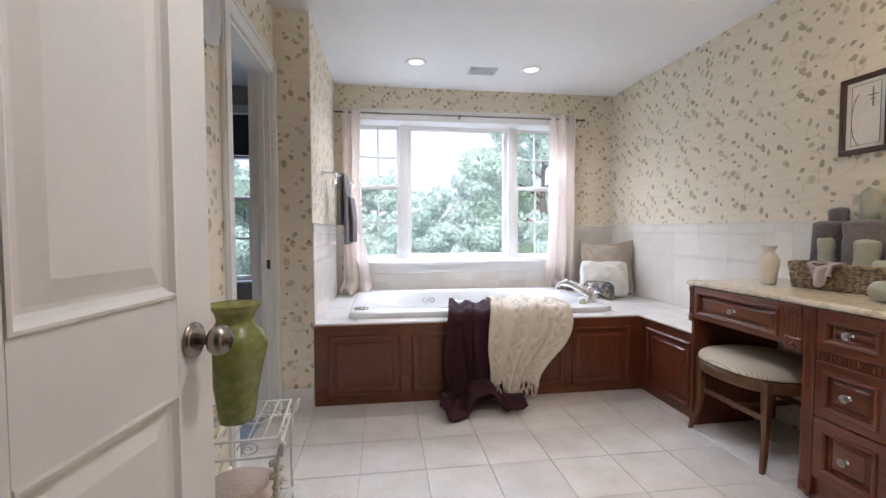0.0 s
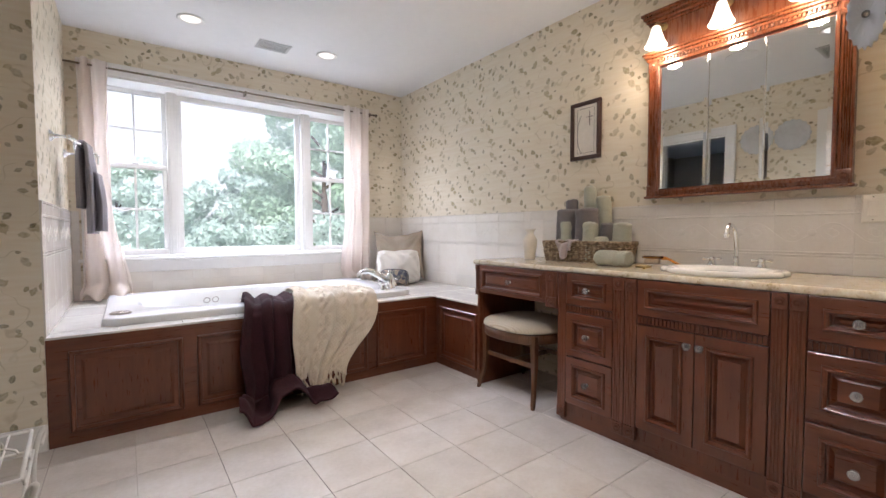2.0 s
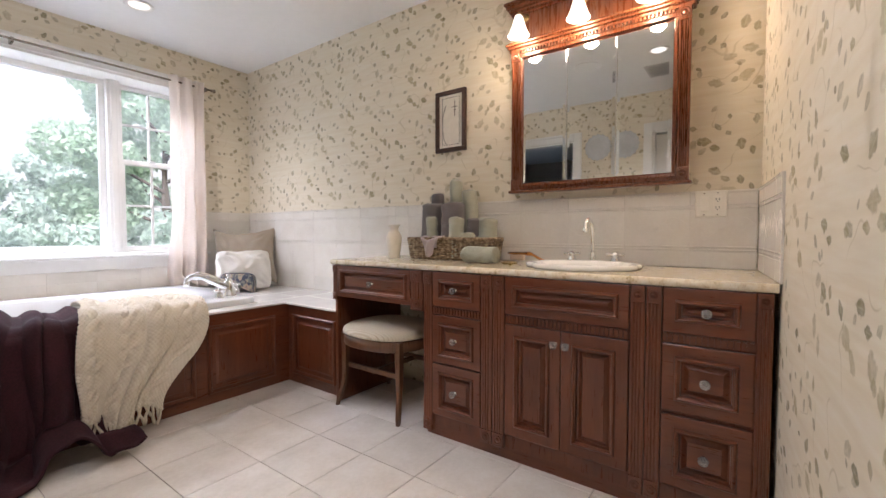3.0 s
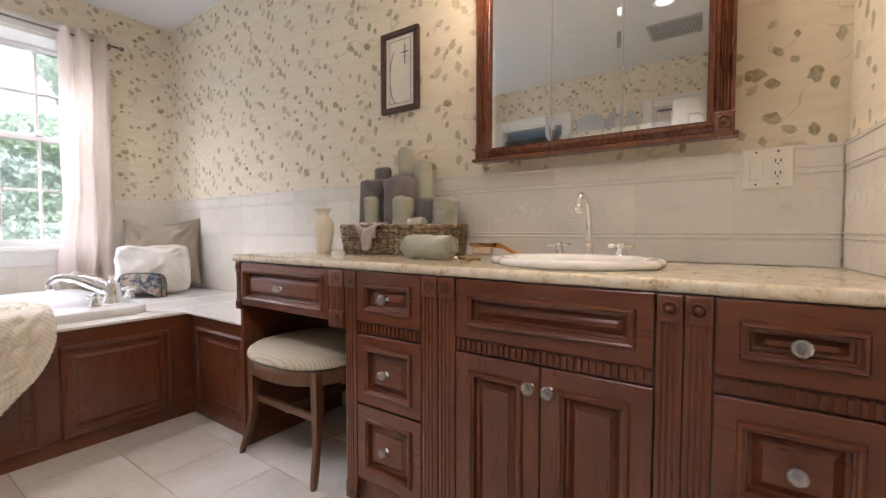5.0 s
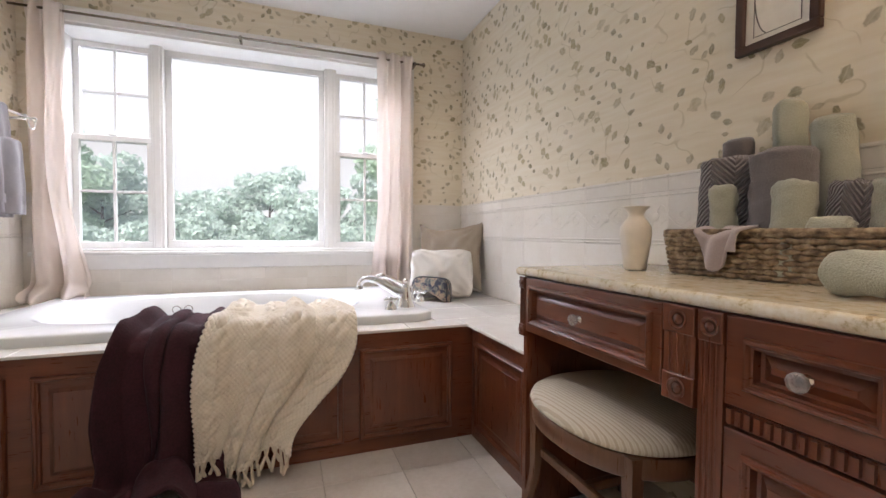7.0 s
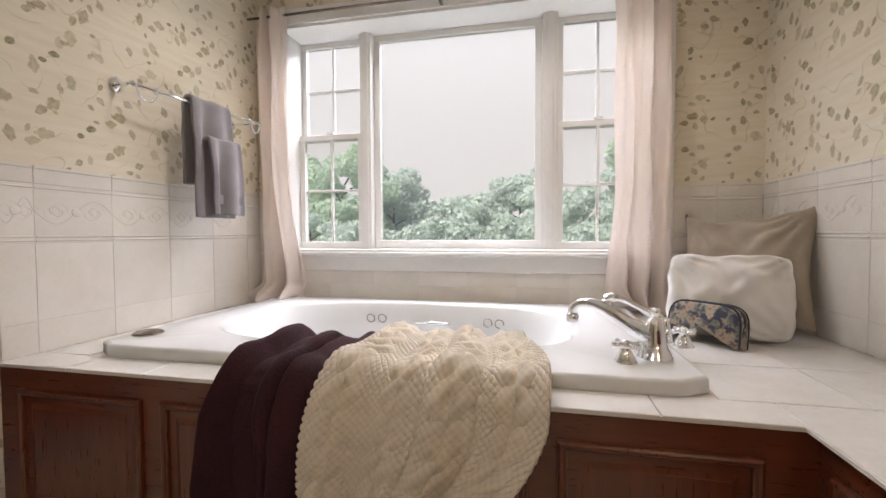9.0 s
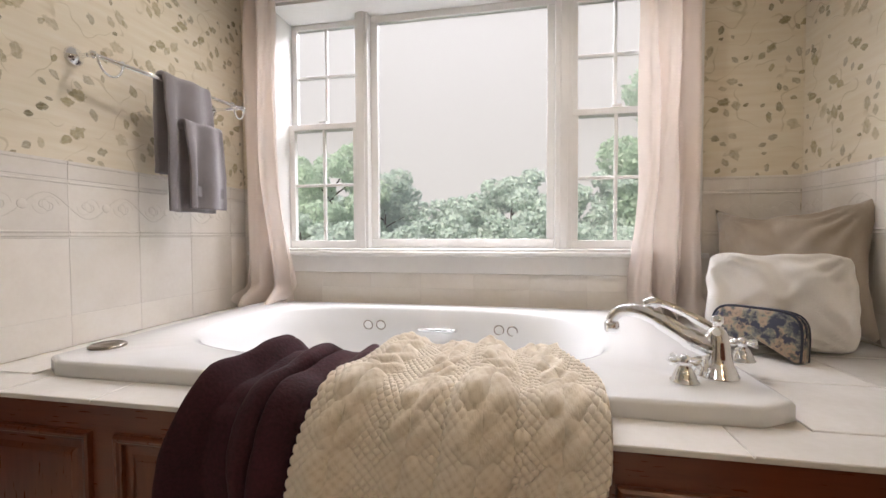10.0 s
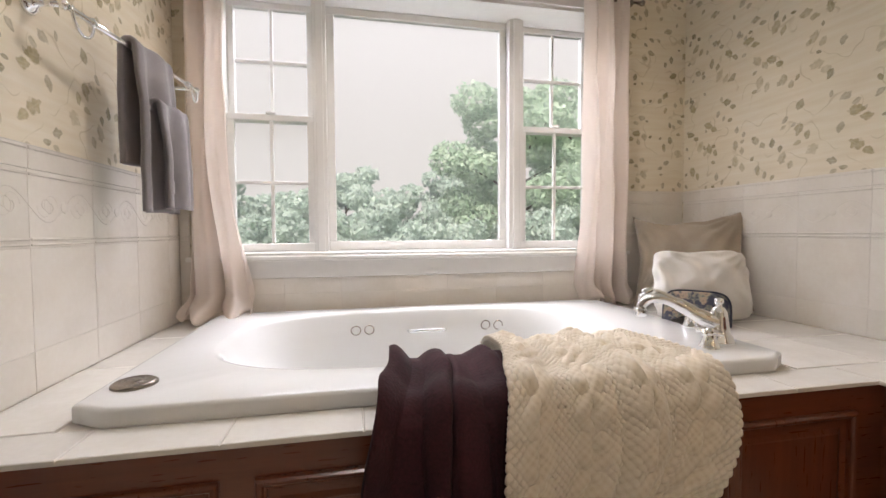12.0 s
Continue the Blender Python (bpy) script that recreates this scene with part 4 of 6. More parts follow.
part("head", lathe([(0.022, -0.022), (0.025, -0.016), (0.022, 0.006), (0.010, 0.012), (0.0, 0.012)], 24), CHROME, spray, "", True, pose(-0.186, 0.037, 0.125))
cross_tap(pose(2.685, 4.520, R), "chrome cross-handled bath tap on the tub rim", "bath taps", 1.25)
cross_tap(pose(2.905, 4.735, R), "chrome cross-handled bath tap on the tub rim", "bath taps", 1.25)

# ---- textiles ----
CURTAIN = Nodes("curtain_fabric", 0.85, 0, (0.70, 0.53, 0.45))
_co = CURTAIN.co()
CURTAIN.color(CURTAIN.ramp(CURTAIN.noise(_co, 40.0, 3.0), [(0.3, (0.87, 0.815, 0.77)), (0.7, (0.92, 0.87, 0.83))]))
CURTAIN.b.inputs["Transmission Weight"].default_value = 0.0
CURTAIN.bump(CURTAIN.noise(_co, 420.0, 2.0), 0.2, 0.002)
_tr = CURTAIN.n("BsdfTranslucent")
_tr.inputs[0].default_value = (0.95, 0.90, 0.86, 1)
_mx = CURTAIN.n("MixShader")
_mx.inputs[0].default_value = 0.7
CURTAIN.t.links.new(CURTAIN.b.outputs[0], _mx.inputs[1])
CURTAIN.t.links.new(_tr.outputs[0], _mx.inputs[2])
CURTAIN.t.links.new(_mx.outputs[0], CURTAIN.t.nodes["Material Output"].inputs[0])
CURTAIN = CURTAIN.mat
PLUM = cloth("plum_fleece", (0.016, 0.0026, 0.0048), (0.050, 0.0085, 0.0145), 0.95, 130, 0.0, 0.6)
TOWELGREY = cloth("grey_terry", (0.21, 0.195, 0.205), (0.31, 0.285, 0.30), 1.0, 350, 0.3, 0.8)
TOWELDARK = cloth("dark_grey_terry", (0.13, 0.115, 0.12), (0.20, 0.18, 0.18), 1.0, 300, 0.3, 0.8)
SAGE = cloth("sage_terry", (0.33, 0.335, 0.265), (0.47, 0.475, 0.385), 1.0, 300, 0.3, 0.8)
LILAC = cloth("lilac_cloth", (0.36, 0.30, 0.30), (0.48, 0.41, 0.40), 1.0, 300)
WHITETERRY = cloth("white_terry", (0.78, 0.755, 0.71), (0.87, 0.85, 0.81), 1.0, 300, 0.3, 0.8)
TAUPE = cloth("taupe_linen", (0.32, 0.265, 0.20), (0.42, 0.355, 0.28), 0.8, 500, 0.2)


def knit():
    """Cream cable knit: rows of small stitches, their hollows' shade put into the colour."""
    m = Nodes("cream_cable_knit", 0.95)
    uv = m.n("UVMap")
    xy = m.n("SeparateXYZ")
    m.put(xy.inputs[0], uv.outputs[0])
    stitch = m.math("MULTIPLY", m.math("SINE", m.math("MULTIPLY", xy.outputs[0], 322.0)), m.math("SINE", m.math("MULTIPLY", xy.outputs[1], 330.0)))
    yarn = m.noise(m.vec("MULTIPLY", uv.outputs[0], (1.0, 0.5, 1.0)), 420.0, 2.0)
    n = m.noise(m.co(), 14.0, 3.0)
    # the stitch wave darkens the colour in the hollows, as shade would
    f = m.math("ADD", m.math("MULTIPLY", stitch, 0.12), m.math("ADD", m.math("MULTIPLY", n, 0.30), m.math("ADD", m.math("MULTIPLY", yarn, 0.25), 0.18)))
    m.color(m.ramp(f, [(0.10, (0.46, 0.38, 0.26)), (0.40, (0.70, 0.62, 0.49)), (0.75, (0.81, 0.75, 0.64))]))
    m.bump(yarn, 0.5, 0.003)
    m.b.inputs["Sheen Weight"].default_value = 0.3
    return m.mat


KNIT = knit()


def smooth01(t):
    t = max(0.0, min(1.0, t))
    return t * t * (3 - 2 * t)


def drape_path(pts):
    """Length-true points along a bent line of (y, z)."""
    c = curve_pts([(0, a, b) for a, b in pts], 10)
    acc = [0.0]
    for a, b in zip(c, c[1:]):
        acc.append(acc[-1] + (b - a).length)

    def f(v):
        s = v * acc[-1]
        for i in range(len(c) - 1):
            if acc[i + 1] >= s:
                k = (s - acc[i]) / max(1e-6, acc[i + 1] - acc[i])
                p = c[i].lerp(c[i + 1], k)
                d = (c[i + 1] - c[i]).normalized()
                return p, Vector((0, d.z, -d.y))
        return c[-1], Vector((0, 0, 1))
    return f, acc[-1]


def set_uv(ob, su, sv, nu, nv):
    """Lays metres over the grid as UV."""
    uv = ob.data.uv_layers.new(name="UVMap")
    for lp in ob.data.loops:
        i, j = divmod(lp.vertex_index, nv + 1)
        uv.data[lp.index].uv = (su * i / nu, sv * j / nv)


def off_edge(q, gap):
    """Keeps a draped point clear of the rim, the deck and the panel under it."""
    front = TUB_Y - 0.018 - gap
    if TY0 - gap < q.y < TY0 + 0.12 and q.z > DECK - 0.02:
        q.z = max(q.z, R + gap)
    elif front < q.y < TY0 and q.z < DECK + gap:
        if q.z > DECK - 0.06 and DECK + gap - q.z < q.y - front:
            q.z = DECK + gap
        else:
            q.y = front
    return q


# plum blanket over the bath edge, heaped on the floor
path, plen = drape_path([(4.74, 0.42), (4.64, 0.55), (4.54, R + 0.018), (4.44, R + 0.024), (4.355, R + 0.006), (4.268, DECK + 0.036), (4.224, 0.48), (4.216, 0.32), (4.204, 0.16), (4.16, 0.05), (4.06, 0.022), (3.93, 0.020)])


def plum_f(u, v):
    p, nrm = path(v)
    s = smooth01((v - 0.30) / 0.6)
    x0 = 1.632 - 0.08 * smooth01((v - 0.25) / 0.3) - 0.08 * smooth01((v - 0.72) / 0.28)
    x1 = 1.96 + 0.05 * smooth01((v - 0.80) / 0.2)
    x = x0 + (x1 - x0) * u
    fold = 0.021 + 0.030 * s
    d = fold * (math.sin(u * 15.0 + 1.8 * math.sin(2.0 * v + 3 * u)) * 0.9 + math.sin(u * 6.0 + 2.0 + 1.5 * v) * 0.5 + 0.18 * s * math.sin(u * 31 + v * 6)) + fold
    d *= 1 - 0.85 * smooth01((u - 0.78) / 0.15) * (1 - smooth01((v - 0.82) / 0.1))
    for c, w, k in ((0.24, 0.030, 0.30), (0.47, 0.024, -0.16), (0.66, 0.030, 0.20)):
        d -= 0.024 * math.exp(-((u - c - k * (v - 0.35)) / w) ** 2)
    d = max(d, 0.002)
    heap = smooth01((v - 0.80) / 0.1)
    d += heap * (1 - smooth01((v - 0.93) / 0.07)) * (0.030 * (0.5 + 0.5 * math.sin(u * 9 + v * 28)) + 0.045 * (0.5 + 0.5 * math.sin(u * 6 - v * 38 + 1)))
    q = Vector((x, p.y, p.z)) + Vector((0, -abs(nrm.y), abs(nrm.z))) * d
    q.x += 0.02 * math.sin(v * 9 + u * 5) * s
    q.y -= heap * 0.05 * math.sin(u * 7 + 0.6)
    q += noise.noise_vector(q * 6.0) * 0.008 + noise.noise_vector(q * 22.0) * 0.0025
    q.z = max(q.z, 0.012)
    return off_edge(q, 0.012)


ob = tagged(part("throw_blanket", sheet(90, 120, plum_f), PLUM, None, "", True), "dark plum fleece blanket hanging over the bath edge onto the floor", "blanket")
thicken(ob, 0.012)

# cream cable-knit throw
path2, klen = drape_path([(4.80, 0.44), (4.70, 0.57), (4.60, R + 0.028), (4.48, R + 0.034), (4.37, R + 0.016), (4.268, DECK + 0.042), (4.218, 0.47), (4.210, 0.33), (4.203, 0.19), (4.198, 0.10)])


def knit_f(u, v):
    p, nrm = path2(v)
    s = smooth01((v - 0.28) / 0.6)
    x0 = 1.945 - 0.05 * smooth01((v - 0.35) / 0.3) - 0.05 * s
    bulge = smooth01((v - 0.30) / 0.18) * (1 - smooth01((v - 0.62) / 0.38))
    x1 = 2.395 + 0.06 * bulge - 0.20 * smooth01((v - 0.62) / 0.38)
    x = x0 + (x1 - x0) * u
    fold = 0.012 + 0.013 * s
    lean = u + 0.10 * (v - 0.4) * math.sin(math.pi * u)
    d = fold * (math.sin(lean * 12.6 + 0.9) + 0.35 * math.sin(lean * 25.0 + v * 2)) + 1.3 * fold
    # two deep folds gathered in the middle
    for c, w in ((0.50, 0.030), (0.735, 0.024)):
        d -= (0.010 + 0.022 * s) * math.exp(-((lean - c) / w) ** 2)
    # cables: twisted ropes that run down the knit
    seed = 1.0
    for c in (0.13, 0.38, 0.62, 0.87):
        t = (lean - c) / 0.066
        if abs(t) < 1.8:
            ph = v * klen * 40
            a = math.exp(-((t - 0.55 * math.sin(ph)) ** 2) * 3.2)
            b = math.exp(-((t + 0.55 * math.sin(ph)) ** 2) * 3.2)
            d += 0.0160 * max(a, b) + 0.003 * max(a, b) * math.sin(ph * 3 + 4 * t)
            seed *= 1 - min(1.0, max(a, b) * 1.3)
    d = max(d, 0.003)
    d += 0.0031 * seed * math.sin(u * 200) * math.sin(v * klen * 330)
    tip = 0.03 * math.sin(u * 9 + 0.5) * smooth01((v - 0.8) / 0.2)
    q = Vector((x, p.y, p.z + tip)) + Vector((0, -abs(nrm.y), abs(nrm.z))) * d
    q.x += 0.012 * math.sin(v * 8 + u * 4) * s
    q += noise.noise_vector(q * 6.0) * 0.006
    return off_edge(q, 0.015)


throw = thing("knitted_throw", pose(0, 0, 0), "cream cable-knit throw with a tasselled end over the bath edge", "blanket")
ob = part("knit_cloth", sheet(260, 340, knit_f), KNIT, throw, "", True)
set_uv(ob, 0.62, klen, 260, 340)
thicken(ob, 0.014)
TASSEL = cloth("cream_wool_tassel", (0.56, 0.48, 0.35), (0.70, 0.63, 0.50), 1.0, 200)
for i in range(24):
    u = (i + 0.5) / 24
    a = knit_f(u, 0.995)
    w = 0.02 * math.sin(i * 2.7)
    L = 0.085 + 0.02 * math.sin(i * 1.9)
    pts = [a + Vector((0, 0, 0.006)), a + Vector((w * 0.3, -0.006, -L * 0.3)), a + Vector((w, -0.004 + 0.012 * math.sin(i), -L * 0.65)), a + Vector((w * 1.6, -0.010, -L))]
    pts = [Vector((p.x, p.y, max(p.z, 0.010))) for p in pts]
    part("tassel", tube(curve_pts(pts, 3), [0.0085, 0.007, 0.0065, 0.006, 0.0065, 0.007, 0.0075, 0.008, 0.0085, 0.006], 6), TASSEL, throw, "", True)

# curtains and rod
rod = thing("curtain_rod", pose(0, 5.565, 2.290), "thin dark metal curtain rod above the window", "curtain rod")
part("pole", tube([(0.655, 0, 0), (1.9, 0, 0), (3.15, 0, 0)], 0.0075, 12), NICKEL, rod, "", True)
for x in (0.650, 3.155):
    part("finial", lathe([(0.010, 0.0), (0.012, 0.008), (0.006, 0.012), (0.013, 0.018), (0.017, 0.028), (0.013, 0.038), (0.0, 0.043)], 16), NICKEL, rod, "", True, pose(x, 0, 0, 0, 90 if x > 2 else -90))
for x in (1.90, 3.11, 0.665):
    part("bracket", box(x - 0.008, x + 0.008, -0.012, 0.074, -0.022, 0.012, 0.003), NICKEL, rod)


def curtain(x0, x1, y, k, lean, flare, pool, label, seed):
    def f(u, v):
        z = 2.335 - v * (2.335 - DECK - 0.012)
        g = smooth01(v / 0.12)
        t = smooth01((v - 0.55) / 0.45)
        w = 1.0 + flare * t - 0.10 * math.sin(math.pi * min(1, v * 1.1))
        c = (x0 + x1) / 2 + lean * t
        x = c + (x1 - x0) * (u - 0.5) * w
        amp = 0.020 + 0.018 * g
        ph = u * k * 2 * math.pi + 0.5 * math.sin(v * 3 + seed) + seed
        yy = y + amp * math.sin(ph) + 0.012 * math.sin(2.3 * ph + v * 4)
        x += 0.010 * math.cos(ph) + 0.006 * math.sin(v * 11 + u * 9)
        heap = smooth01((v - 0.93) / 0.07)
        yy -= heap * (0.05 + 0.04 * math.sin(u * 19 + seed)) * (1.6 if pool < 0 else 0.6)
        z += heap * 0.040 * (0.5 + 0.5 * math.sin(u * 23 + 1 + seed))
        x += pool * heap * (0.6 + 1.2 * math.sin(u * 6))
        q = Vector((x, min(yy, NORTH - 0.025), z)) 
        return q + noise.noise_vector(q * 6) * 0.004
    ob = tagged(part("curtain", sheet(110, 90, f), CURTAIN, None, "", True), label, "curtain", "window curtains")
    thicken(ob, 0.003)


curtain(0.755, 0.955, 5.562, 2.3, 0.055, 0.50, -0.03, "pale pink fabric curtain panel with its hem heaped on the deck", 0.7)
curtain(2.825, 3.095, 5.560, 2.7, -0.015, 0.10, 0.02, "pale pink fabric curtain panel drawn beside the window", 2.4)

# towel bar and towel
bar = thing("towel_bar", pose(ALCOVE, 0, 1.605), "chrome double-ring towel bar on the papered wall", "towel bar")


def off(y):
    """How far the rail stands out from the wall."""
    return 0.085 + 0.135 * (y - 4.70)


for y in (4.70, 5.39):
    part("rosette", lathe([(0.034, 0.0), (0.034, 0.006), (0.030, 0.012), (0.022, 0.018), (0.012, 0.026), (0.008, 0.05), (0.008, off(y) - 0.008), (0.0, off(y) - 0.006)], 28), CHROME, bar, "", True, pose(0.0, y, 0, 0, 90))
part("rail", tube([(off(4.69), 4.69, 0), (off(5.05), 5.05, 0), (off(5.40), 5.40, 0)], 0.0085, 14), CHROME, bar, "", True)
for y in (4.70, 4.80, 5.33, 5.40):
    part("ball", lathe([(0.0, -0.015), (0.010, -0.011), (0.015, 0.0), (0.010, 0.011), (0.0, 0.015)], 18), CHROME, bar, "", True, pose(off(y), y, 0))
for a, b in ((4.70, 4.80), (5.32, 5.40)):
    c = (a + b) / 2
    part("ring", tube([(off(c) + 0.012, c + (b - a) / 2 * math.cos(t), -0.062 * math.sin(t)) for t in [math.pi * i / 16 for i in range(17)]], 0.0045, 10), CHROME, bar, "", True)


def towel(y0, y1, top, front, back, x, out, name, label, parent=None):
    L = front + back + 0.05

    def f(u, v):
        s = v * L - back
        y = y0 + (y1 - y0) * u
        if s < 0:
            p = Vector((x - 0.016, y, top + s))
        elif s < 0.05:
            a = math.pi * s / 0.05
            p = Vector((x - 0.016 * math.cos(a), y, top + 0.014 * math.sin(a)))
        else:
            p = Vector((x + 0.016, y, top - (s - 0.05)))
        k = smooth01(abs(s) / 0.25)
        p.x += (0.006 + 0.010 * k) * math.sin(u * 11 + 0.8) * (1 if s > 0 else -0.4) + out * k * (1 if s > 0 else 0)
        p.x += 0.135 * (y - y0)
        p.y += 0.014 * k * math.sin(u * 5 + (2 if s > 0 else 0)) + (0.02 * k * (u - 0.5) if s > 0 else 0)
        return p + noise.noise_vector(p * 10) * 0.004
    ob = part(name, sheet(40, 70, f), TOWELGREY, parent, label, True)
    thicken(ob, 0.017)
    return ob


tw = thing("hand_towel", pose(0, 0, 0), "grey terry towel folded over the chrome bar with a tucked pocket", "towel")
towel(4.945, 5.185, 1.615, 0.56, 0.40, ALCOVE + 0.118, 0.012, "large_towel", "", tw)
towel(5.005, 5.200, 1.431, 0.36, 0.02, ALCOVE + 0.168, 0.010, "folded_pocket", "", tw)
BAND = cloth("grey_woven_band", (0.19, 0.17, 0.18), (0.26, 0.24, 0.25), 0.8, 120)
part("woven_band", sheet(20, 3, lambda u, v: Vector((ALCOVE + 0.206 + 0.024 * u + 0.008 * math.sin(u * 11 + 0.8), 5.017 + 0.175 * u, 1.168 - 0.045 * v))), BAND, tw, "flat woven towel band")


def cushion(name, m, w, h, d, mat, label, cat, corner=0.55, puff=0.55, wob=0.0, rnd=0.0, crease=0.0):
    """A filled cushion that stands in x, z, with drawn-out corners."""
    def f(u, v, side):
        a, b = 2 * u - 1, 2 * v - 1
        ea, eb = 1 - abs(a) ** 2.4, 1 - abs(b) ** 2.4
        t = (max(0.0, ea) * max(0.0, eb)) ** puff
        pull = 1 - 0.17 * corner * ((1 - a * a) * abs(b) ** 3 + (1 - b * b) * abs(a) ** 3)
        ra, rb = math.sqrt(1 - rnd * b ** 6 / 2), math.sqrt(1 - rnd * a ** 6 / 2)
        q = Vector((a * ra * w / 2 * (1 - 0.08 * corner * (1 - b * b) * abs(a)), side * d / 2 * t, (b * rb * pull + 1) * h / 2))
        q += noise.noise_vector(q * 7.0 + Vector((3, side, 1))) * (0.008 + wob) * t + noise.noise_vector(q * 19.0 + Vector((1, side, 5))) * (0.005 + wob * 0.35) * t
        q.x += (0.006 + wob * 0.7) * noise.noise(Vector((a * 2.2, b * 2.2, 7.0)))
        q.z += (0.006 + wob * 0.7) * noise.noise(Vector((a * 2.2, b * 2.2, 2.0))) * smooth01(b + 1)
        q.y += (0.006 + wob * 0.6) * math.sin(a * 9 + b * 5) * t
        # creases that run out of the corners
        for ca, cb in ((-1, 1), (1, 1), (-1, -1), (1, -1)):
            r = math.hypot(a - ca, b - cb)
            q.y += side * crease * math.sin(18 * math.atan2(abs(a - ca) + 0.01, abs(b - cb) + 0.01) + ca) * math.exp(-1.6 * r) * min(1.0, r * 3) * min(1.0, 3 * t)
        return q
    bm = bmesh.new()
    n = 34
    for side in (-1, 1):
        vs = [[bm.verts.new(f(i / n, j / n, side)) for j in range(n + 1)] for i in range(n + 1)]
        for i in range(n):
            for j in range(n):
                bm.faces.new((vs[i][j], vs[i + 1][j], vs[i + 1][j + 1], vs[i][j + 1]))
    bmesh.ops.remove_doubles(bm, verts=bm.verts, dist=0.0004)
    ob = tagged(part(name, bm, mat, None, "", True), label, cat)
    ob.matrix_basis = m
    return ob


cushion("cushion", pose(3.275, 5.27, DECK + 0.004, -19, -4, -45), 0.56, 0.560, 0.15, TAUPE, "taupe linen cushion leaning in the tiled corner", "cushion", 1.75, 0.5, 0.004, 0.0, 0.026)
cushion("bath_pillow", pose(3.155, 5.05, DECK + 0.003, -14, 0, -21), 0.43, 0.340, 0.16, WHITETERRY, "white terry towel folded like a pillow on the deck", "towel", 0.30, 0.30, 0.009, 0.40, 0.018)


def floral():
    m = Nodes("floral_fabric", 0.6)
    co = m.co()
    n = m.noise(co, 22.0, 4.0, 0.6)
    n2 = m.noise(m.vec("ADD", co, (3.0, 1.0, 2.0)), 40.0, 3.0)
    c = m.ramp(n, [(0.36, (0.035, 0.04, 0.07)), (0.44, (0.16, 0.17, 0.16)), (0.5, (0.30, 0.27, 0.20)), (0.56, (0.42, 0.30, 0.22)), (0.66, (0.10, 0.11, 0.10))])
    m.color(m.mix(m.step(n2, 0.56, 0.62), c, (0.045, 0.05, 0.085)))
    return m.mat


NAVY = plain("navy_piping", (0.03, 0.035, 0.06), 0.6)
bag = thing("cosmetic_bag", pose(3.055, 4.985, DECK, -8, 0, -48), "floral fabric cosmetic bag with navy piping on the deck", "bag")
bw, bh, bd = 0.265, 0.150, 0.07
outline = []
for i in range(41):
    t = i / 40
    a = math.pi * (1 - t)
    c, s = math.cos(a), math.sin(a)
    k = (abs(c) ** 5 + abs(s) ** 5) ** (-0.2)
    outline.append((bw / 2 * k * c, bh * k * s))
bm = bmesh.new()
rows = []
for yy, sc in ((-bd / 2, 0.0), (-bd / 2, 0.90), (-bd / 2 * 0.9, 0.97), (-bd / 2 * 0.7, 1.0), (bd / 2 * 0.7, 1.0), (bd / 2 * 0.9, 0.97), (bd / 2, 0.90), (bd / 2, 0.0)):
    rows.append([bm.verts.new((x * sc, yy * (1.0 if sc > 0.5 else 1.25), 0.002 + (z * sc if sc else bh * 0.4))) for x, z in outline])
for a, b in zip(rows, rows[1:]):
    for i in range(len(a) - 1):
        bm.faces.new((a[i], a[i + 1], b[i + 1], b[i]))
part("pouch", bm, floral(), bag, "", True)
for yy in (-bd / 2 * 0.8, bd / 2 * 0.8):
    part("piping", tube([(x * 0.995, yy, 0.004 + z * 0.995) for x, z in outline], 0.0038, 8), NAVY, bag, "", True)
part("zip", tube([(x * 1.0, 0, 0.003 + z) for x, z in outline[6:35]], 0.003, 6), NAVY, bag, "", True)

# ---- stool ----
SEAT = Nodes("striped_seat_fabric", 0.8)
_s = SEAT.co()
_w = SEAT.n("TexWave")
SEAT.put(_w.inputs["Vector"], _s)
_w.bands_direction = "X"
_w.inputs["Scale"].default_value = 26.0
_w.inputs["Distortion"].default_value = 0.6
SEAT.color(SEAT.ramp(_w.outputs["Fac"], [(0.2, (0.50, 0.42, 0.30)), (0.6, (0.68, 0.62, 0.50)), (0.9, (0.60, 0.53, 0.40))]))
SEAT.bump(_w.outputs["Fac"], 0.25, 0.003)
SEAT = SEAT.mat
STOOLWOOD = wood("stool_wood", (0.075, 0.030, 0.013), (0.135, 0.060, 0.027), (0.20, 0.095, 0.045), 0.3)
stool = thing("stool", pose(3.178, 3.400, 0), "oval wooden vanity stool with a cream striped seat", "stool")


def oval(prof, n=2.5):
    bm = bmesh.new()
    rings = [[bm.verts.new(p) for p in superloop(-0.018, 0, 0.262 * r, 0.280 * r, n, z, 56)] for r, z in prof]
    for a, b in zip(rings, rings[1:]):
        for i in range(56):
            bm.faces.new((a[i], a[(i + 1) % 56], b[(i + 1) % 56], b[i]))
    bm.faces.new(rings[0])
    bm.faces.new(rings[-1])
    return bm


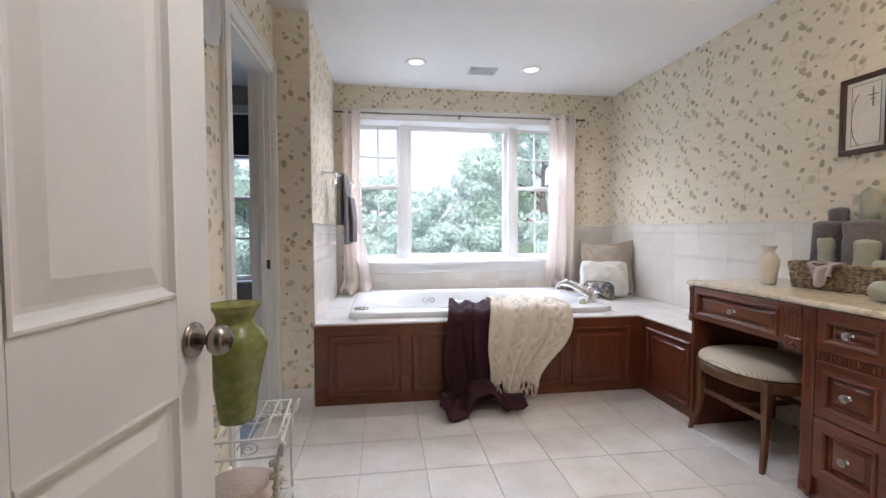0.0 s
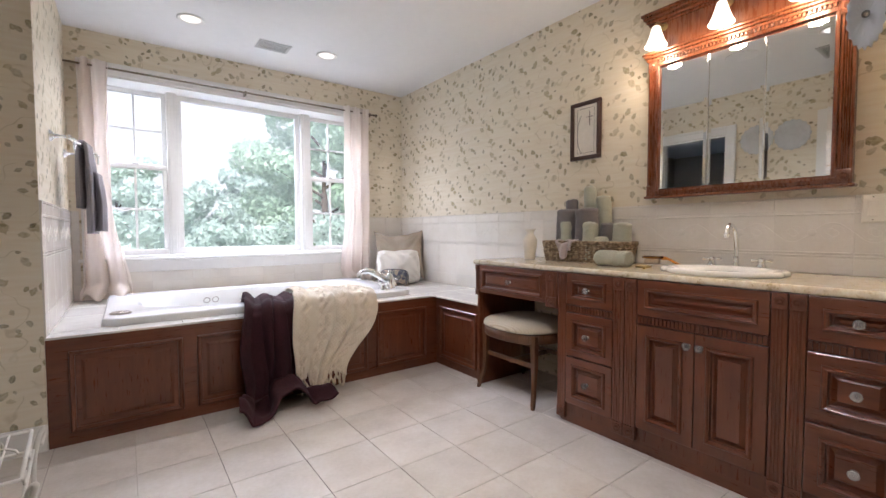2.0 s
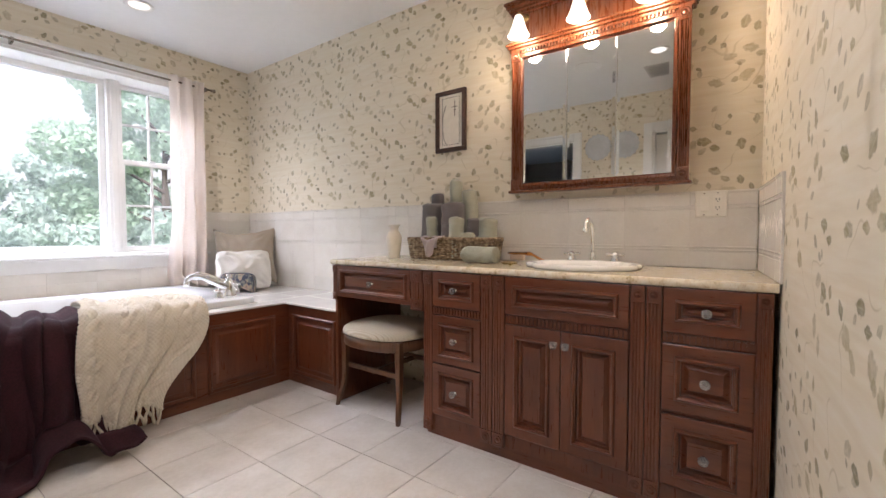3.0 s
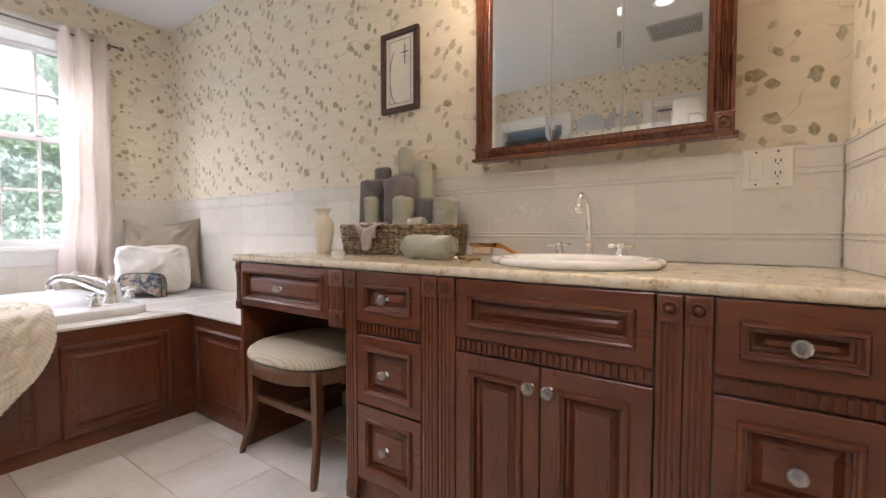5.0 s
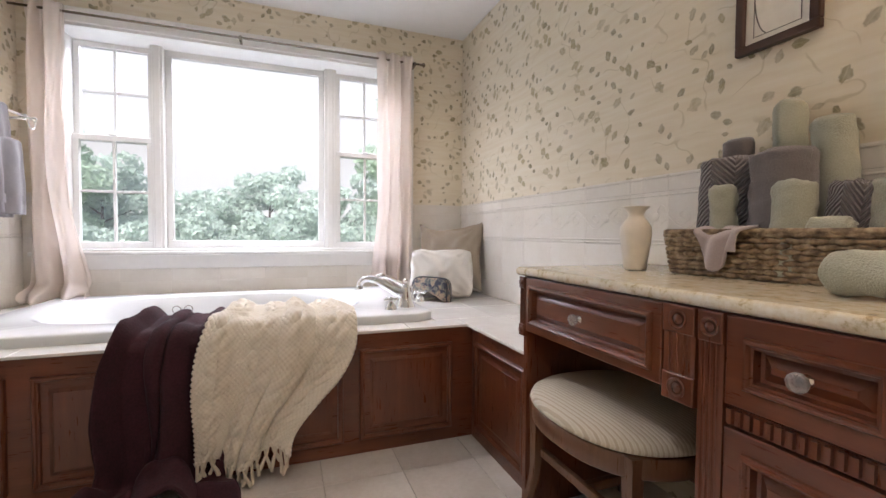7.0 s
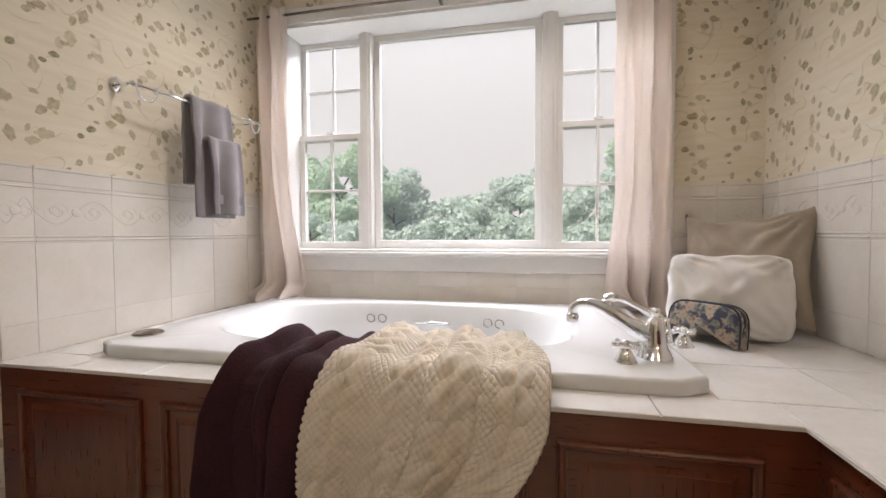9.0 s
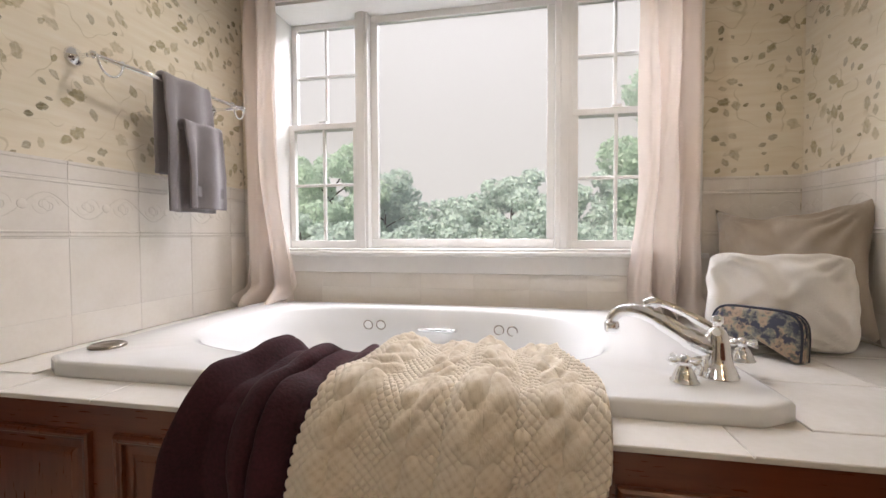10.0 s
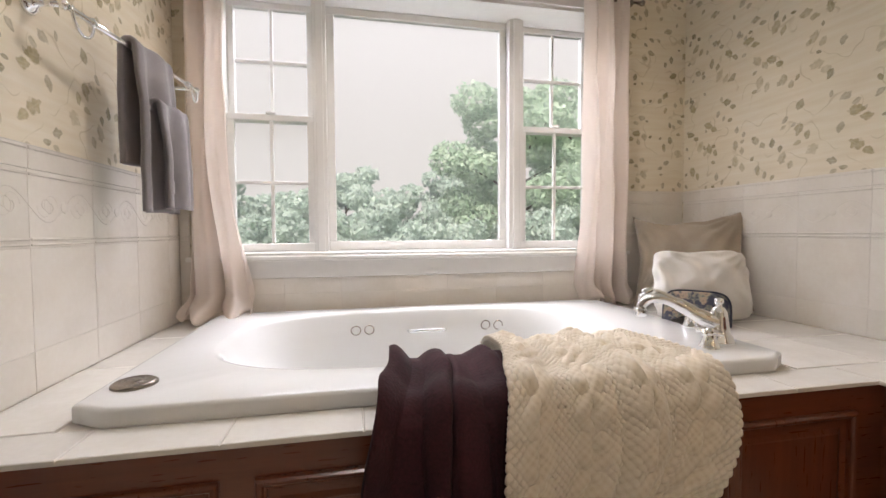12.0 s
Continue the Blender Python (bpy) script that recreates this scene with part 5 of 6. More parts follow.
part("apron", oval([(0.90, 0.380), (0.975, 0.380), (0.985, 0.385), (0.985, 0.436), (0.96, 0.440), (0.90, 0.440)]), STOOLWOOD, stool, "", True)
part("seat", oval([(0.955, 0.440), (1.005, 0.446), (1.01, 0.456), (0.985, 0.472), (0.92, 0.484), (0.78, 0.494), (0.5, 0.500), (0.2, 0.502), (0.03, 0.502)]), SEAT, stool, "cream striped upholstered seat", True)
for sx, sy in ((-1, 1), (-1, -1), (1, 1), (1, -1)):
    a, b = 0.182 * sx - 0.012, 0.215 * sy
    path_ = curve_pts([(a, b, 0.436), (a * 1.0, b * 1.0, 0.33), (a * 1.03, b * 1.02, 0.16), (a * 1.22, b * 1.13, 0.0)], 6)
    bm = bmesh.new()
    rings = []
    for i, p in enumerate(path_):
        t = i / (len(path_) - 1)
        h = 0.021 - 0.011 * t
        rings.append([bm.verts.new(p + Vector((h * cx_, h * cy_, 0))) for cx_, cy_ in ((-1, -1), (1, -1), (1, 1), (-1, 1))])
    for r0, r1 in zip(rings, rings[1:]):
        for i in range(4):
            bm.faces.new((r0[i], r0[(i + 1) % 4], r1[(i + 1) % 4], r1[i]))
    bm.faces.new(rings[0])
    bm.faces.new(rings[-1])
    bmesh.ops.bevel(bm, geom=[e for e in bm.edges if abs((e.verts[0].co - e.verts[1].co).z) > 0.01], offset=0.003, segments=2, affect="EDGES")
    part("leg", bm, STOOLWOOD, stool)
part("stretcher", box(-0.18, 0.18, -0.010, 0.010, 0.215, 0.243, 0.003), STOOLWOOD, stool)
for sx in (-1, 1):
    part("stretcher", box(0.178 * sx - 0.009, 0.178 * sx + 0.009, -0.205, 0.205, 0.225, 0.253, 0.003), STOOLWOOD, stool)

# ---- on the counter ----
CT_Z = 0.8715


def wicker():
    m = Nodes("wicker", 0.6)
    n = m.noise(m.co(), 50.0, 3.0)
    m.color(m.ramp(n, [(0.3, (0.085, 0.055, 0.032)), (0.5, (0.26, 0.185, 0.11)), (0.7, (0.46, 0.36, 0.235))]))
    m.bump(m.noise(m.co(), 220.0, 2.0), 0.5, 0.003)
    return m.mat


WICKER = wicker()
basket = thing("wicker_basket", pose(3.400, 3.110, CT_Z, 0, 0, -90 + 8), "brown woven rectangular basket full of rolled towels", "basket")
BLX, BLY, BLH = 0.288, 0.098, 0.125


def basket_loop(k, z, n=120):
    return superloop(0, 0, BLX * k, BLY * k, 9, z, n)


bm = bmesh.new()
inner = [[bm.verts.new(p) for p in basket_loop(k, z)] for k, z in ((0.88, 0.004), (0.93, 0.06), (0.965, BLH))]
for a, b in zip(inner, inner[1:]):
    for i in range(len(a)):
        bm.faces.new((a[i], a[(i + 1) % len(a)], b[(i + 1) % len(a)], b[i]))
bm.faces.new(inner[0])
part("lining", bm, WICKER, basket)
for r in range(9):
    z = 0.008 + r * 0.0135
    k = 0.90 + 0.075 * z / BLH
    lp = basket_loop(k, z, 168)
    pts = []
    for i, p in enumerate(lp):
        o = 0.0062 * math.sin(math.pi * (i / 2.0 + r))
        n = Vector((p.x / BLX, p.y / BLY, 0)).normalized()
        pts.append(p + n * o + Vector((0, 0, 0.0018 * math.sin(i * 1.7 + r))))
    pts.append(pts[0])
    part("woven_strand", tube(pts, 0.0074, 6), WICKER, basket, "", True)
rim = basket_loop(0.985, BLH, 90)
part("rim", tube(rim + [rim[0]], 0.0085, 8), WICKER, basket, "", True)


def roll(m, r, h, mat, label, turns=3.2, seed=0.0):
    """A towel rolled up on end: a soft body, the loose end's lip, and the spiral sunk in both ends."""
    lip = min(0.008, r * 0.2)
    prof = [(k, 0.0) for k in (0.03, 0.2, 0.35, 0.5, 0.62, 0.74, 0.84)] + [(0.93, 0.25), (0.985, 0.7), (1.0, 1.0)]
    steps = [(k, z * lip) for k, z in prof] + [(1.0, lip + (h - 2 * lip) * i / 36) for i in range(1, 36)] + [(k, h - z * lip) for k, z in reversed(prof)]
    bm = bmesh.new()
    rings = []
    for k, z in steps:
        ring = []
        for i in range(44):
            a = 2 * math.pi * i / 44
            end = k < 0.9
            rad = r * k * (1 + (0.035 * (a / (2 * math.pi)) if not end else 0.0))
            rad *= 1 + 0.030 * math.sin(2 * a + seed) + 0.020 * math.sin(z / h * 7 + seed * 2 + a) + 0.010 * math.sin(z * 210 + 2 * math.sin(a * 2 + seed))
            swirl = 0.0045 * math.sin(2 * math.pi * k * turns - a) if end else 0.0
            p = Vector((rad * math.cos(a + seed), rad * math.sin(a + seed), z + (swirl if z > h / 2 else -swirl * 0.5)))
            p.z += (0.010 if z > h / 2 else -0.002) * (1 - k)
            ring.append(bm.verts.new(p + noise.noise_vector(p * 26 + Vector((seed, 0, 0))) * 0.0055))
        rings.append(ring)
    for p, q in zip(rings, rings[1:]):
        for i in range(44):
            bm.faces.new((p[i], p[(i + 1) % 44], q[(i + 1) % 44], q[i]))
    bm.faces.new(rings[0][::-1])
    bm.faces.new(rings[-1])
    ob = tagged(part("rolled_towel", bm, mat, None, "", True), label, "towel", "rolled towels")
    ob.matrix_basis = m
    return ob


def chevron():
    """Dark grey terry with a ribbed herringbone weave."""
    m = Nodes("ribbed_grey_terry", 1.0)
    tc = m.n("TexCoord").outputs["Object"]
    xyz = m.n("SeparateXYZ")
    m.put(xyz.inputs[0], tc)
    turn = m.math("ARCTAN2", xyz.outputs[1], xyz.outputs[0])
    zig = m.math("PINGPONG", m.math("MULTIPLY", turn, 0.07), 0.055)
    band = m.math("SINE", m.math("MULTIPLY", m.math("ADD", xyz.outputs[2], zig), 420.0))
    n = m.noise(tc, 300.0, 2.0)
    f = m.math("ADD", m.math("MULTIPLY", band, 0.09), m.math("ADD", m.math("MULTIPLY", n, 0.4), 0.3))
    m.color(m.ramp(f, [(0.25, (0.125, 0.112, 0.115)), (0.75, (0.20, 0.182, 0.184))]))
    m.bump(m.math("ADD", band, m.math("MULTIPLY", n, 0.6)), 0.8, 0.004)
    m.b.inputs["Sheen Weight"].default_value = 0.3
    return m.mat


CHEVRON = chevron()
GREYROLL = "dark grey terry towel rolled up in the basket"
SAGEROLL = "sage green terry towel rolled up in the basket"
BZ = CT_Z + 0.012
RIBROLL = "dark grey herringbone towel rolled up in the basket"
for y, x, r, top, mat, lab, lean in ((3.272, 3.395, 0.071, 1.205, CHEVRON, RIBROLL, 3), (3.290, 3.478, 0.040, 1.275, TOWELDARK, GREYROLL, 0), (3.236, 3.345, 0.034, 1.123, SAGE, SAGEROLL, 0), (3.118, 3.400, 0.069, 1.205, TOWELDARK, GREYROLL, 0),
                                     (3.163, 3.497, 0.037, 1.355, SAGE, SAGEROLL, 0), (3.020, 3.480, 0.042, 1.285, SAGE, SAGEROLL, -5), (3.062, 3.352, 0.042, 1.116, SAGE, SAGEROLL, 0),
                                     (2.985, 3.405, 0.045, 1.108, CHEVRON, RIBROLL, 5), (2.888, 3.420, 0.053, 1.108, SAGE, SAGEROLL, 0)):
    roll(pose(x, y, BZ, lean, 0, 0), r, top - BZ, mat, lab, 2.2 + r * 14, y * 7)
roll(pose(3.345, 3.022, CT_Z + 0.130, 90, 0, 12), 0.030, 0.075, SAGE, SAGEROLL, 2.4, 1.0)
ob = roll(pose(3.172, 2.885, CT_Z + 0.046, 90, 0, 2), 0.044, 0.190, SAGE, "sage green towel rolled up lying on the granite", 3.2, 4.2)

cloth_ = tagged(part("wash_cloth", sheet(24, 24, lambda u, v: Vector((3.318 - 0.052 * smooth01(v * 2.2) - 0.008 * math.sin(u * 12 + v * 4), 3.272 - 0.150 * u * (1 - 0.35 * v) - 0.03 * v, 1.012 - 0.115 * v * (0.6 + 0.5 * math.sin(math.pi * min(1, u * 1.2)))+ 0.016 * math.sin(v * 3)))), LILAC, None, "", True), "small lilac wash cloth hanging over the basket rim", "cloth")
thicken(cloth_, 0.007)

vase = tagged(part("ceramic_vase", lathe([(0.030, 0.0), (0.036, 0.004), (0.038, 0.03), (0.045, 0.08), (0.050, 0.118), (0.048, 0.140), (0.036, 0.160), (0.026, 0.172), (0.024, 0.182), (0.028, 0.194), (0.041, 0.206), (0.043, 0.209), (0.039, 0.210), (0.022, 0.19), (0.0, 0.17)], 40), plain("cream_ceramic", (0.76, 0.70, 0.60), 0.3), None, "", True), "plain cream ceramic vase on the granite", "vase")
vase.location = (3.265, 3.478, CT_Z)

AMBER = glass_mat("amber_plastic", (0.75, 0.32, 0.05), 0.15)
BRISTLE = plain("pale_bristle", (0.55, 0.45, 0.35), 0.9)
brush = thing("hair_brush", pose(3.335, 2.665, CT_Z, 0, 0, -75), "amber-handled brush resting on the granite", "brush")
part("bristles", box(-0.03, 0.045, -0.022, 0.022, 0.016, 0.045, 0.006), BRISTLE, brush)
part("back", lathe([(0.0, 0.0), (0.9, 0.0), (1.0, 0.005), (0.9, 0.011), (0.0, 0.013)], 28, sx=0.055, sy=0.032), AMBER, brush, "amber back", True, pose(0.008, 0, 0.045))
part("handle", tube(curve_pts([(0.05, 0, 0.05), (0.085, 0, 0.045), (0.13, 0, 0.02), (0.15, 0, 0.012)], 4), [0.010] * 4 + [0.007] * 6 + [0.008] * 3, 10), AMBER, brush, "", True)
hm = thing("hand_mirror", pose(3.255, 2.665, CT_Z, 0, 0, -150), "small gilt hand mirror lying on the granite", "mirror")
part("frame", lathe([(0.0, 0.0), (0.9, 0.0), (1.0, 0.004), (0.96, 0.009), (0.86, 0.010), (0.84, 0.007), (0.0, 0.007)], 32, sx=0.05, sy=0.042), BRASS, hm, "", True)
part("handle", tube(curve_pts([(0.048, 0, 0.006), (0.085, 0, 0.007), (0.125, 0, 0.009), (0.145, 0, 0.009)], 4), [0.006] * 5 + [0.005] * 4 + [0.009] * 4, 10), BRASS, hm, "", True)

# ---- on the walls ----
MAT_BOARD = plain("cream_mat_board", (0.74, 0.71, 0.64), 0.8)
INK = plain("dark_ink", (0.10, 0.09, 0.08), 0.8)
FRAMEWOOD = plain("dark_brown_frame", (0.055, 0.022, 0.014), 0.35)
pic = thing("picture_frame", pose(EAST - 0.001, 3.230, 1.745, 0, 0, -90), "small framed print with a drawn cross hanging on wallpaper", "picture")
pw, ph = 0.232, 0.388
bm = bmesh.new()
for a, b, c, e in ((-pw / 2, pw / 2, -ph / 2, -ph / 2 + 0.026), (-pw / 2, pw / 2, ph / 2 - 0.026, ph / 2), (-pw / 2, -pw / 2 + 0.026, -ph / 2 + 0.026, ph / 2 - 0.026), (pw / 2 - 0.026, pw / 2, -ph / 2 + 0.026, ph / 2 - 0.026)):
    add_box(bm, a, b, -0.024, 0.0, c, e, 0.004)
part("frame", bm, FRAMEWOOD, pic)
part("mat_board", box(-pw / 2 + 0.026, pw / 2 - 0.026, -0.010, -0.002, -ph / 2 + 0.026, ph / 2 - 0.026), MAT_BOARD, pic)
bm = box(0.028, 0.033, -0.0115, -0.0105, 0.03, 0.125)
add_box(bm, 0.008, 0.053, -0.0115, -0.0105, 0.085, 0.090)
add_box(bm, 0.020, 0.041, -0.0115, -0.0105, 0.066, 0.069)
add_tube(bm, [(-0.02 + 0.045 * math.cos(t), -0.0105, -0.02 + 0.13 * math.sin(t)) for t in [1.9 + 2.6 * i / 20 for i in range(21)]], 0.0016, 6)
for a, b, c, e in ((-0.064, 0.064, 0.148, 0.150), (-0.064, 0.064, -0.150, -0.148), (-0.066, -0.064, -0.15, 0.15), (0.064, 0.066, -0.15, 0.15)):
    add_box(bm, a, b, -0.0115, -0.0105, c, e)
part("drawing", bm, INK, pic, "fine dark line drawing of a cross")

IVORY = plain("ivory_plastic", (0.84, 0.80, 0.71), 0.35, grain=0.02)
out = thing("outlet_plate", pose(EAST - 0.0118, 1.803, 1.160, 0, 0, -90), "ivory double plate with a rocker switch and a socket", "wall plate")
part("plate", add_rings(bmesh.new(), -0.062, 0.062, -0.060, 0.060, [(0.0, -0.002), (0.005, -0.006)], 0.0), IVORY, out)
part("rocker", add_rings(bmesh.new(), -0.042, -0.010, -0.034, 0.034, [(0.0, -0.007), (0.002, -0.009)], -0.003), IVORY, out)
sock = part("socket", add_rings(bmesh.new(), 0.010, 0.042, -0.034, 0.034, [(0.0, -0.007), (0.002, -0.009)], -0.003), IVORY, out)
bm = bmesh.new()
for z in (0.018, -0.018):
    for dx in (-0.006, 0.006):
        add_box(bm, 0.026 + dx - 0.0013, 0.026 + dx + 0.0013, -0.0095, -0.0085, z - 0.003, z + 0.007)
    add_box(bm, 0.024, 0.028, -0.0095, -0.0085, z - 0.010, z - 0.006)
# solid blocks coloured like the shade inside the slots
part("slots", bm, DARK, sock)
for x in (-0.026, 0.026):
    for z in (-0.048, 0.048):
        part("screw", lathe([(0.003, 0.0), (0.003, 0.001), (0.0, 0.0014)], 10), NICKEL, out, "", False, pose(x, -0.006, z, 90))

PLATEGREY = plain("pale_grey_porcelain", (0.60, 0.62, 0.64), 0.25)


def wall_plate(m, r, label, scallops=16):
    ob = thing("decorative_plate", m, label, "plate", "wall plates")

    def wv(a, z):
        return 1.0 + (0.035 * math.cos(scallops * a) if z > 0.010 else 0.0)
    part("dish", lathe([(r * 0.55, 0.0), (r * 0.60, 0.004), (r * 0.66, 0.011), (r * 0.98, 0.020), (r, 0.023), (r * 0.97, 0.025), (r * 0.64, 0.015), (r * 0.55, 0.010), (0.0, 0.009)], 96, wave=wv), PLATEGREY, ob, "", True)
    part("hanger_wire", tube([(0, r * 0.98, 0.026), (0, r * 1.05, 0.012), (0, r * 1.0, -0.001)], 0.0016, 6), NICKEL, ob)
    return ob


for y in (3.150, 2.850):
    wall_plate(pose(WEST + 0.002, y, 2.03, 90, 0, 90), 0.150, "pale grey scalloped porcelain plate hung on wallpaper")
ORNAMENT = plain("grey_blue_glass", (0.48, 0.51, 0.56), 0.2)
ob = thing("wall_ornament", pose(2.12, 1.645, 1.46, 90, 0, -78), "grey-blue fluted glass ornament on a short wall arm", "ornament")
part("dish", lathe([(0.30, 0.0), (0.55, 0.004), (0.98, 0.014), (1.0, 0.017), (0.96, 0.019), (0.5, 0.010), (0.0, 0.008)], 96, sx=0.026, sy=0.064, wave=lambda a, z: 1.0 + (0.05 * math.cos(20 * a) if z > 0.003 else 0.0)), ORNAMENT, ob, "", True)
part("boss", lathe([(0.006, 0.006), (0.006, 0.014), (0.0, 0.017)], 14), NICKEL, ob, "", True)
arm = Matrix(ob.matrix_basis).inverted()
part("arm", tube([arm @ Vector(p) for p in ((2.123, 1.645, 1.46), (2.13, 1.58, 1.457), (2.135, south(2.135) - 0.002, 1.455))], 0.004, 8), NICKEL, ob, "", True)

# ---- plant stand with a glass vase ----
WIRE = plain("white_wire_paint", (0.72, 0.70, 0.66), 0.45)
stand = thing("wire_stand", pose(0.665, 2.865, 0, 0, 0, 4), "white scrolled wire plant stand behind the open door", "plant stand")
SW, SD, SH = 0.15, 0.15, 0.535
sq = [(-SW, -SD), (SW, -SD), (SW, SD), (-SW, SD)]
for z in (SH, SH - 0.055, 0.20):
    bm = bmesh.new()
    for a, b in zip(sq, sq[1:] + sq[:1]):
        add_tube(bm, [(*a, z), ((a[0] + b[0]) / 2, (a[1] + b[1]) / 2, z), (*b, z)], 0.0045, 8)
    part("rail", bm, WIRE, stand, "", True)
for i in range(6):
    x = -SW + 2 * SW * (i + 1) / 7
    part("shelf_wire", tube([(x, -SD, SH), (x, 0, SH), (x, SD, SH)], 0.003, 6), WIRE, stand, "", True)
for i in range(5):
    x = -SW + 2 * SW * (i + 1) / 6
    part("shelf_wire", tube([(x, -SD, 0.2), (x, 0, 0.2), (x, SD, 0.2)], 0.003, 6), WIRE, stand, "", True)
for a in sq:
    o = Vector((a[0], a[1], 0)).normalized()
    pts = [Vector((a[0], a[1], SH)) + o * 0.02 + Vector((0, 0, -0.05)), Vector((a[0], a[1], SH - 0.01)) + o * 0.035, Vector((a[0], a[1], SH - 0.03)) + o * 0.015, Vector((a[0], a[1], SH - 0.12)), Vector((a[0], a[1], 0.15)), Vector((a[0], a[1], 0.06)) + o * 0.006, Vector((a[0], a[1], 0.006)) + o * 0.03]
    part("leg", tube(curve_pts(pts, 6), 0.006, 8), WIRE, stand, "", True)


def scroll(n, r0, turns):
    return [(r0 * (1 - i / n * 0.8) * math.cos(turns * 2 * math.pi * i / n), r0 * (1 - i / n * 0.8) * math.sin(turns * 2 * math.pi * i / n)) for i in range(n + 1)]


for a, b in zip(sq, sq[1:] + sq[:1]):
    d = (Vector((*b, 0)) - Vector((*a, 0)))
    for k in (0.27, 0.73):
        c = Vector((*a, SH - 0.0275)) + d * k
        e = d.normalized() * (1 if k < 0.5 else -1)
        part("scroll", tube([c + e * p * 1.4 + Vector((0, 0, q)) for p, q in scroll(26, 0.024, 1.6)], 0.0028, 6), WIRE, stand, "", True)
for s_ in (-1, 1):
    part("scroll", tube([(0.07 * s_ + p, q, SH + 0.002) for p, q in scroll(30, 0.065, 1.7)], 0.003, 6), WIRE, stand, "", True)
RAFFIA = plain("cream_raffia", (0.60, 0.52, 0.38), 0.9)
bm = bmesh.new()
rng = random.Random(4)
for i in range(14):
    z = SH - 0.08 - 0.02 * i
    add_lathe(bm, [(0.0, -0.012), (0.014 + 0.006 * rng.random(), -0.004), (0.012, 0.008), (0.0, 0.014)], 7, m=pose(SW - 0.006 + 0.008 * rng.uniform(-1, 1), -SD + 0.006 + 0.008 * rng.uniform(-1, 1), z, rng.uniform(-40, 40), rng.uniform(-40, 40)))
part("garland", bm, RAFFIA, stand, "cream raffia garland wound round a leg")
bundle = tagged(part("folded_throw", lathe([(0.10, 0.0), (0.132, 0.012), (0.136, 0.04), (0.128, 0.065), (0.134, 0.08), (0.128, 0.11), (0.09, 0.128), (0.0, 0.132)], 40, sx=1.0, sy=0.9, wave=lambda a, z: 1 + 0.02 * math.sin(5 * a + 40 * z)), cloth("striped_beige_cloth", (0.42, 0.33, 0.27), (0.60, 0.51, 0.44), 1.0, 120), None, "", True), "beige folded cloth bundle on the stand's lower shelf", "cloth")
bundle.location = (0.665, 2.865, 0.205)


def green_glass():
    m = Nodes("green_crackle_glass", 0.18)
    n = m.noise(m.co(), 30.0, 4.0, 0.65)
    m.color(m.ramp(n, [(0.3, (0.23, 0.25, 0.055)), (0.55, (0.36, 0.38, 0.11)), (0.75, (0.52, 0.52, 0.22))]))
    m.b.inputs["Transmission Weight"].default_value = 0.35
    m.b.inputs["Subsurface Weight"].default_value = 0.1
    m.bump(n, 0.2, 0.004)
    return m.mat


gv = tagged(part("glass_vase", lathe([(0.050, 0.0), (0.056, 0.004), (0.060, 0.03), (0.068, 0.10), (0.083, 0.18), (0.098, 0.245), (0.098, 0.275), (0.083, 0.300), (0.064, 0.318), (0.056, 0.335), (0.064, 0.362), (0.083, 0.388), (0.086, 0.390), (0.079, 0.387), (0.060, 0.362), (0.051, 0.335), (0.060, 0.31), (0.085, 0.27), (0.058, 0.10), (0.045, 0.012), (0.0, 0.010)], 48, wave=lambda a, z: 1 + 0.02 * math.cos(6 * a)), green_glass(), None, "", True), "tall olive green glass vase on the wire stand", "vase")
gv.location = (0.665, 2.865, SH + 0.004)

# ---- bedroom glimpse ----
dresser = thing("dresser", pose(-2.4, 2.55, 0), "dark wooden dresser against the bedroom wall", "dresser")
part("body", box(-0.5, 0.5, -0.25, 0.25, 0.06, 1.0, 0.006), FRAMEWOOD, dresser)
for i in range(3):
    part("drawer", add_rings(bmesh.new(), 0.0, 0.44, 0.1 + i * 0.3, 0.37 + i * 0.3, [(0.0, -0.012), (0.02, -0.02)], 0.0), FRAMEWOOD, dresser, "", False, pose(0.5, -0.22, 0, 0, 0, 90))

# ---- outside ----
structure("ground", box(-400, 400, 6.5, 900, -3.7, -3.2), plain("lawn", (0.07, 0.11, 0.035), 0.95, grain=0.2, scale=1.5), "green lawn behind the house", "ground")
haze = Nodes("bright_hazy_sky", 1.0, 0, (0, 0, 0))
haze.b.inputs["Specular IOR Level"].default_value = 0.0
haze.b.inputs["Emission Color"].default_value = (0.74, 0.71, 0.645, 1)
haze.b.inputs["Emission Strength"].default_value = 0.92
bm = bmesh.new()
lo = [bm.verts.new((170 * math.sin(a), 12 + 170 * math.cos(a), -30)) for a in [radians(-85 + 10 * i) for i in range(18)]]
hi = [bm.verts.new((v.co.x, v.co.y, 140)) for v in lo]
for i in range(17):
    bm.faces.new((lo[i], lo[i + 1], hi[i + 1], hi[i]))
structure("backdrop", bm, haze.mat, "white hazy summer sky", "sky")


def leaf_mat(name, a, b, c):
    m = Nodes(name, 0.55)
    g = m.n("NewGeometry")
    m.color(m.ramp(g.outputs["Random Per Island"], [(0.0, a), (0.5, b), (1.0, c)]))
    tr = m.n("BsdfTranslucent")
    m.put(tr.inputs[0], m.mix(0.5, b, c))
    mx = m.n("MixShader")
    mx.inputs[0].default_value = 0.5
    m.t.links.new(m.b.outputs[0], mx.inputs[1])
    m.t.links.new(tr.outputs[0], mx.inputs[2])
    m.t.links.new(mx.outputs[0], m.t.nodes["Material Output"].inputs[0])
    return m.mat


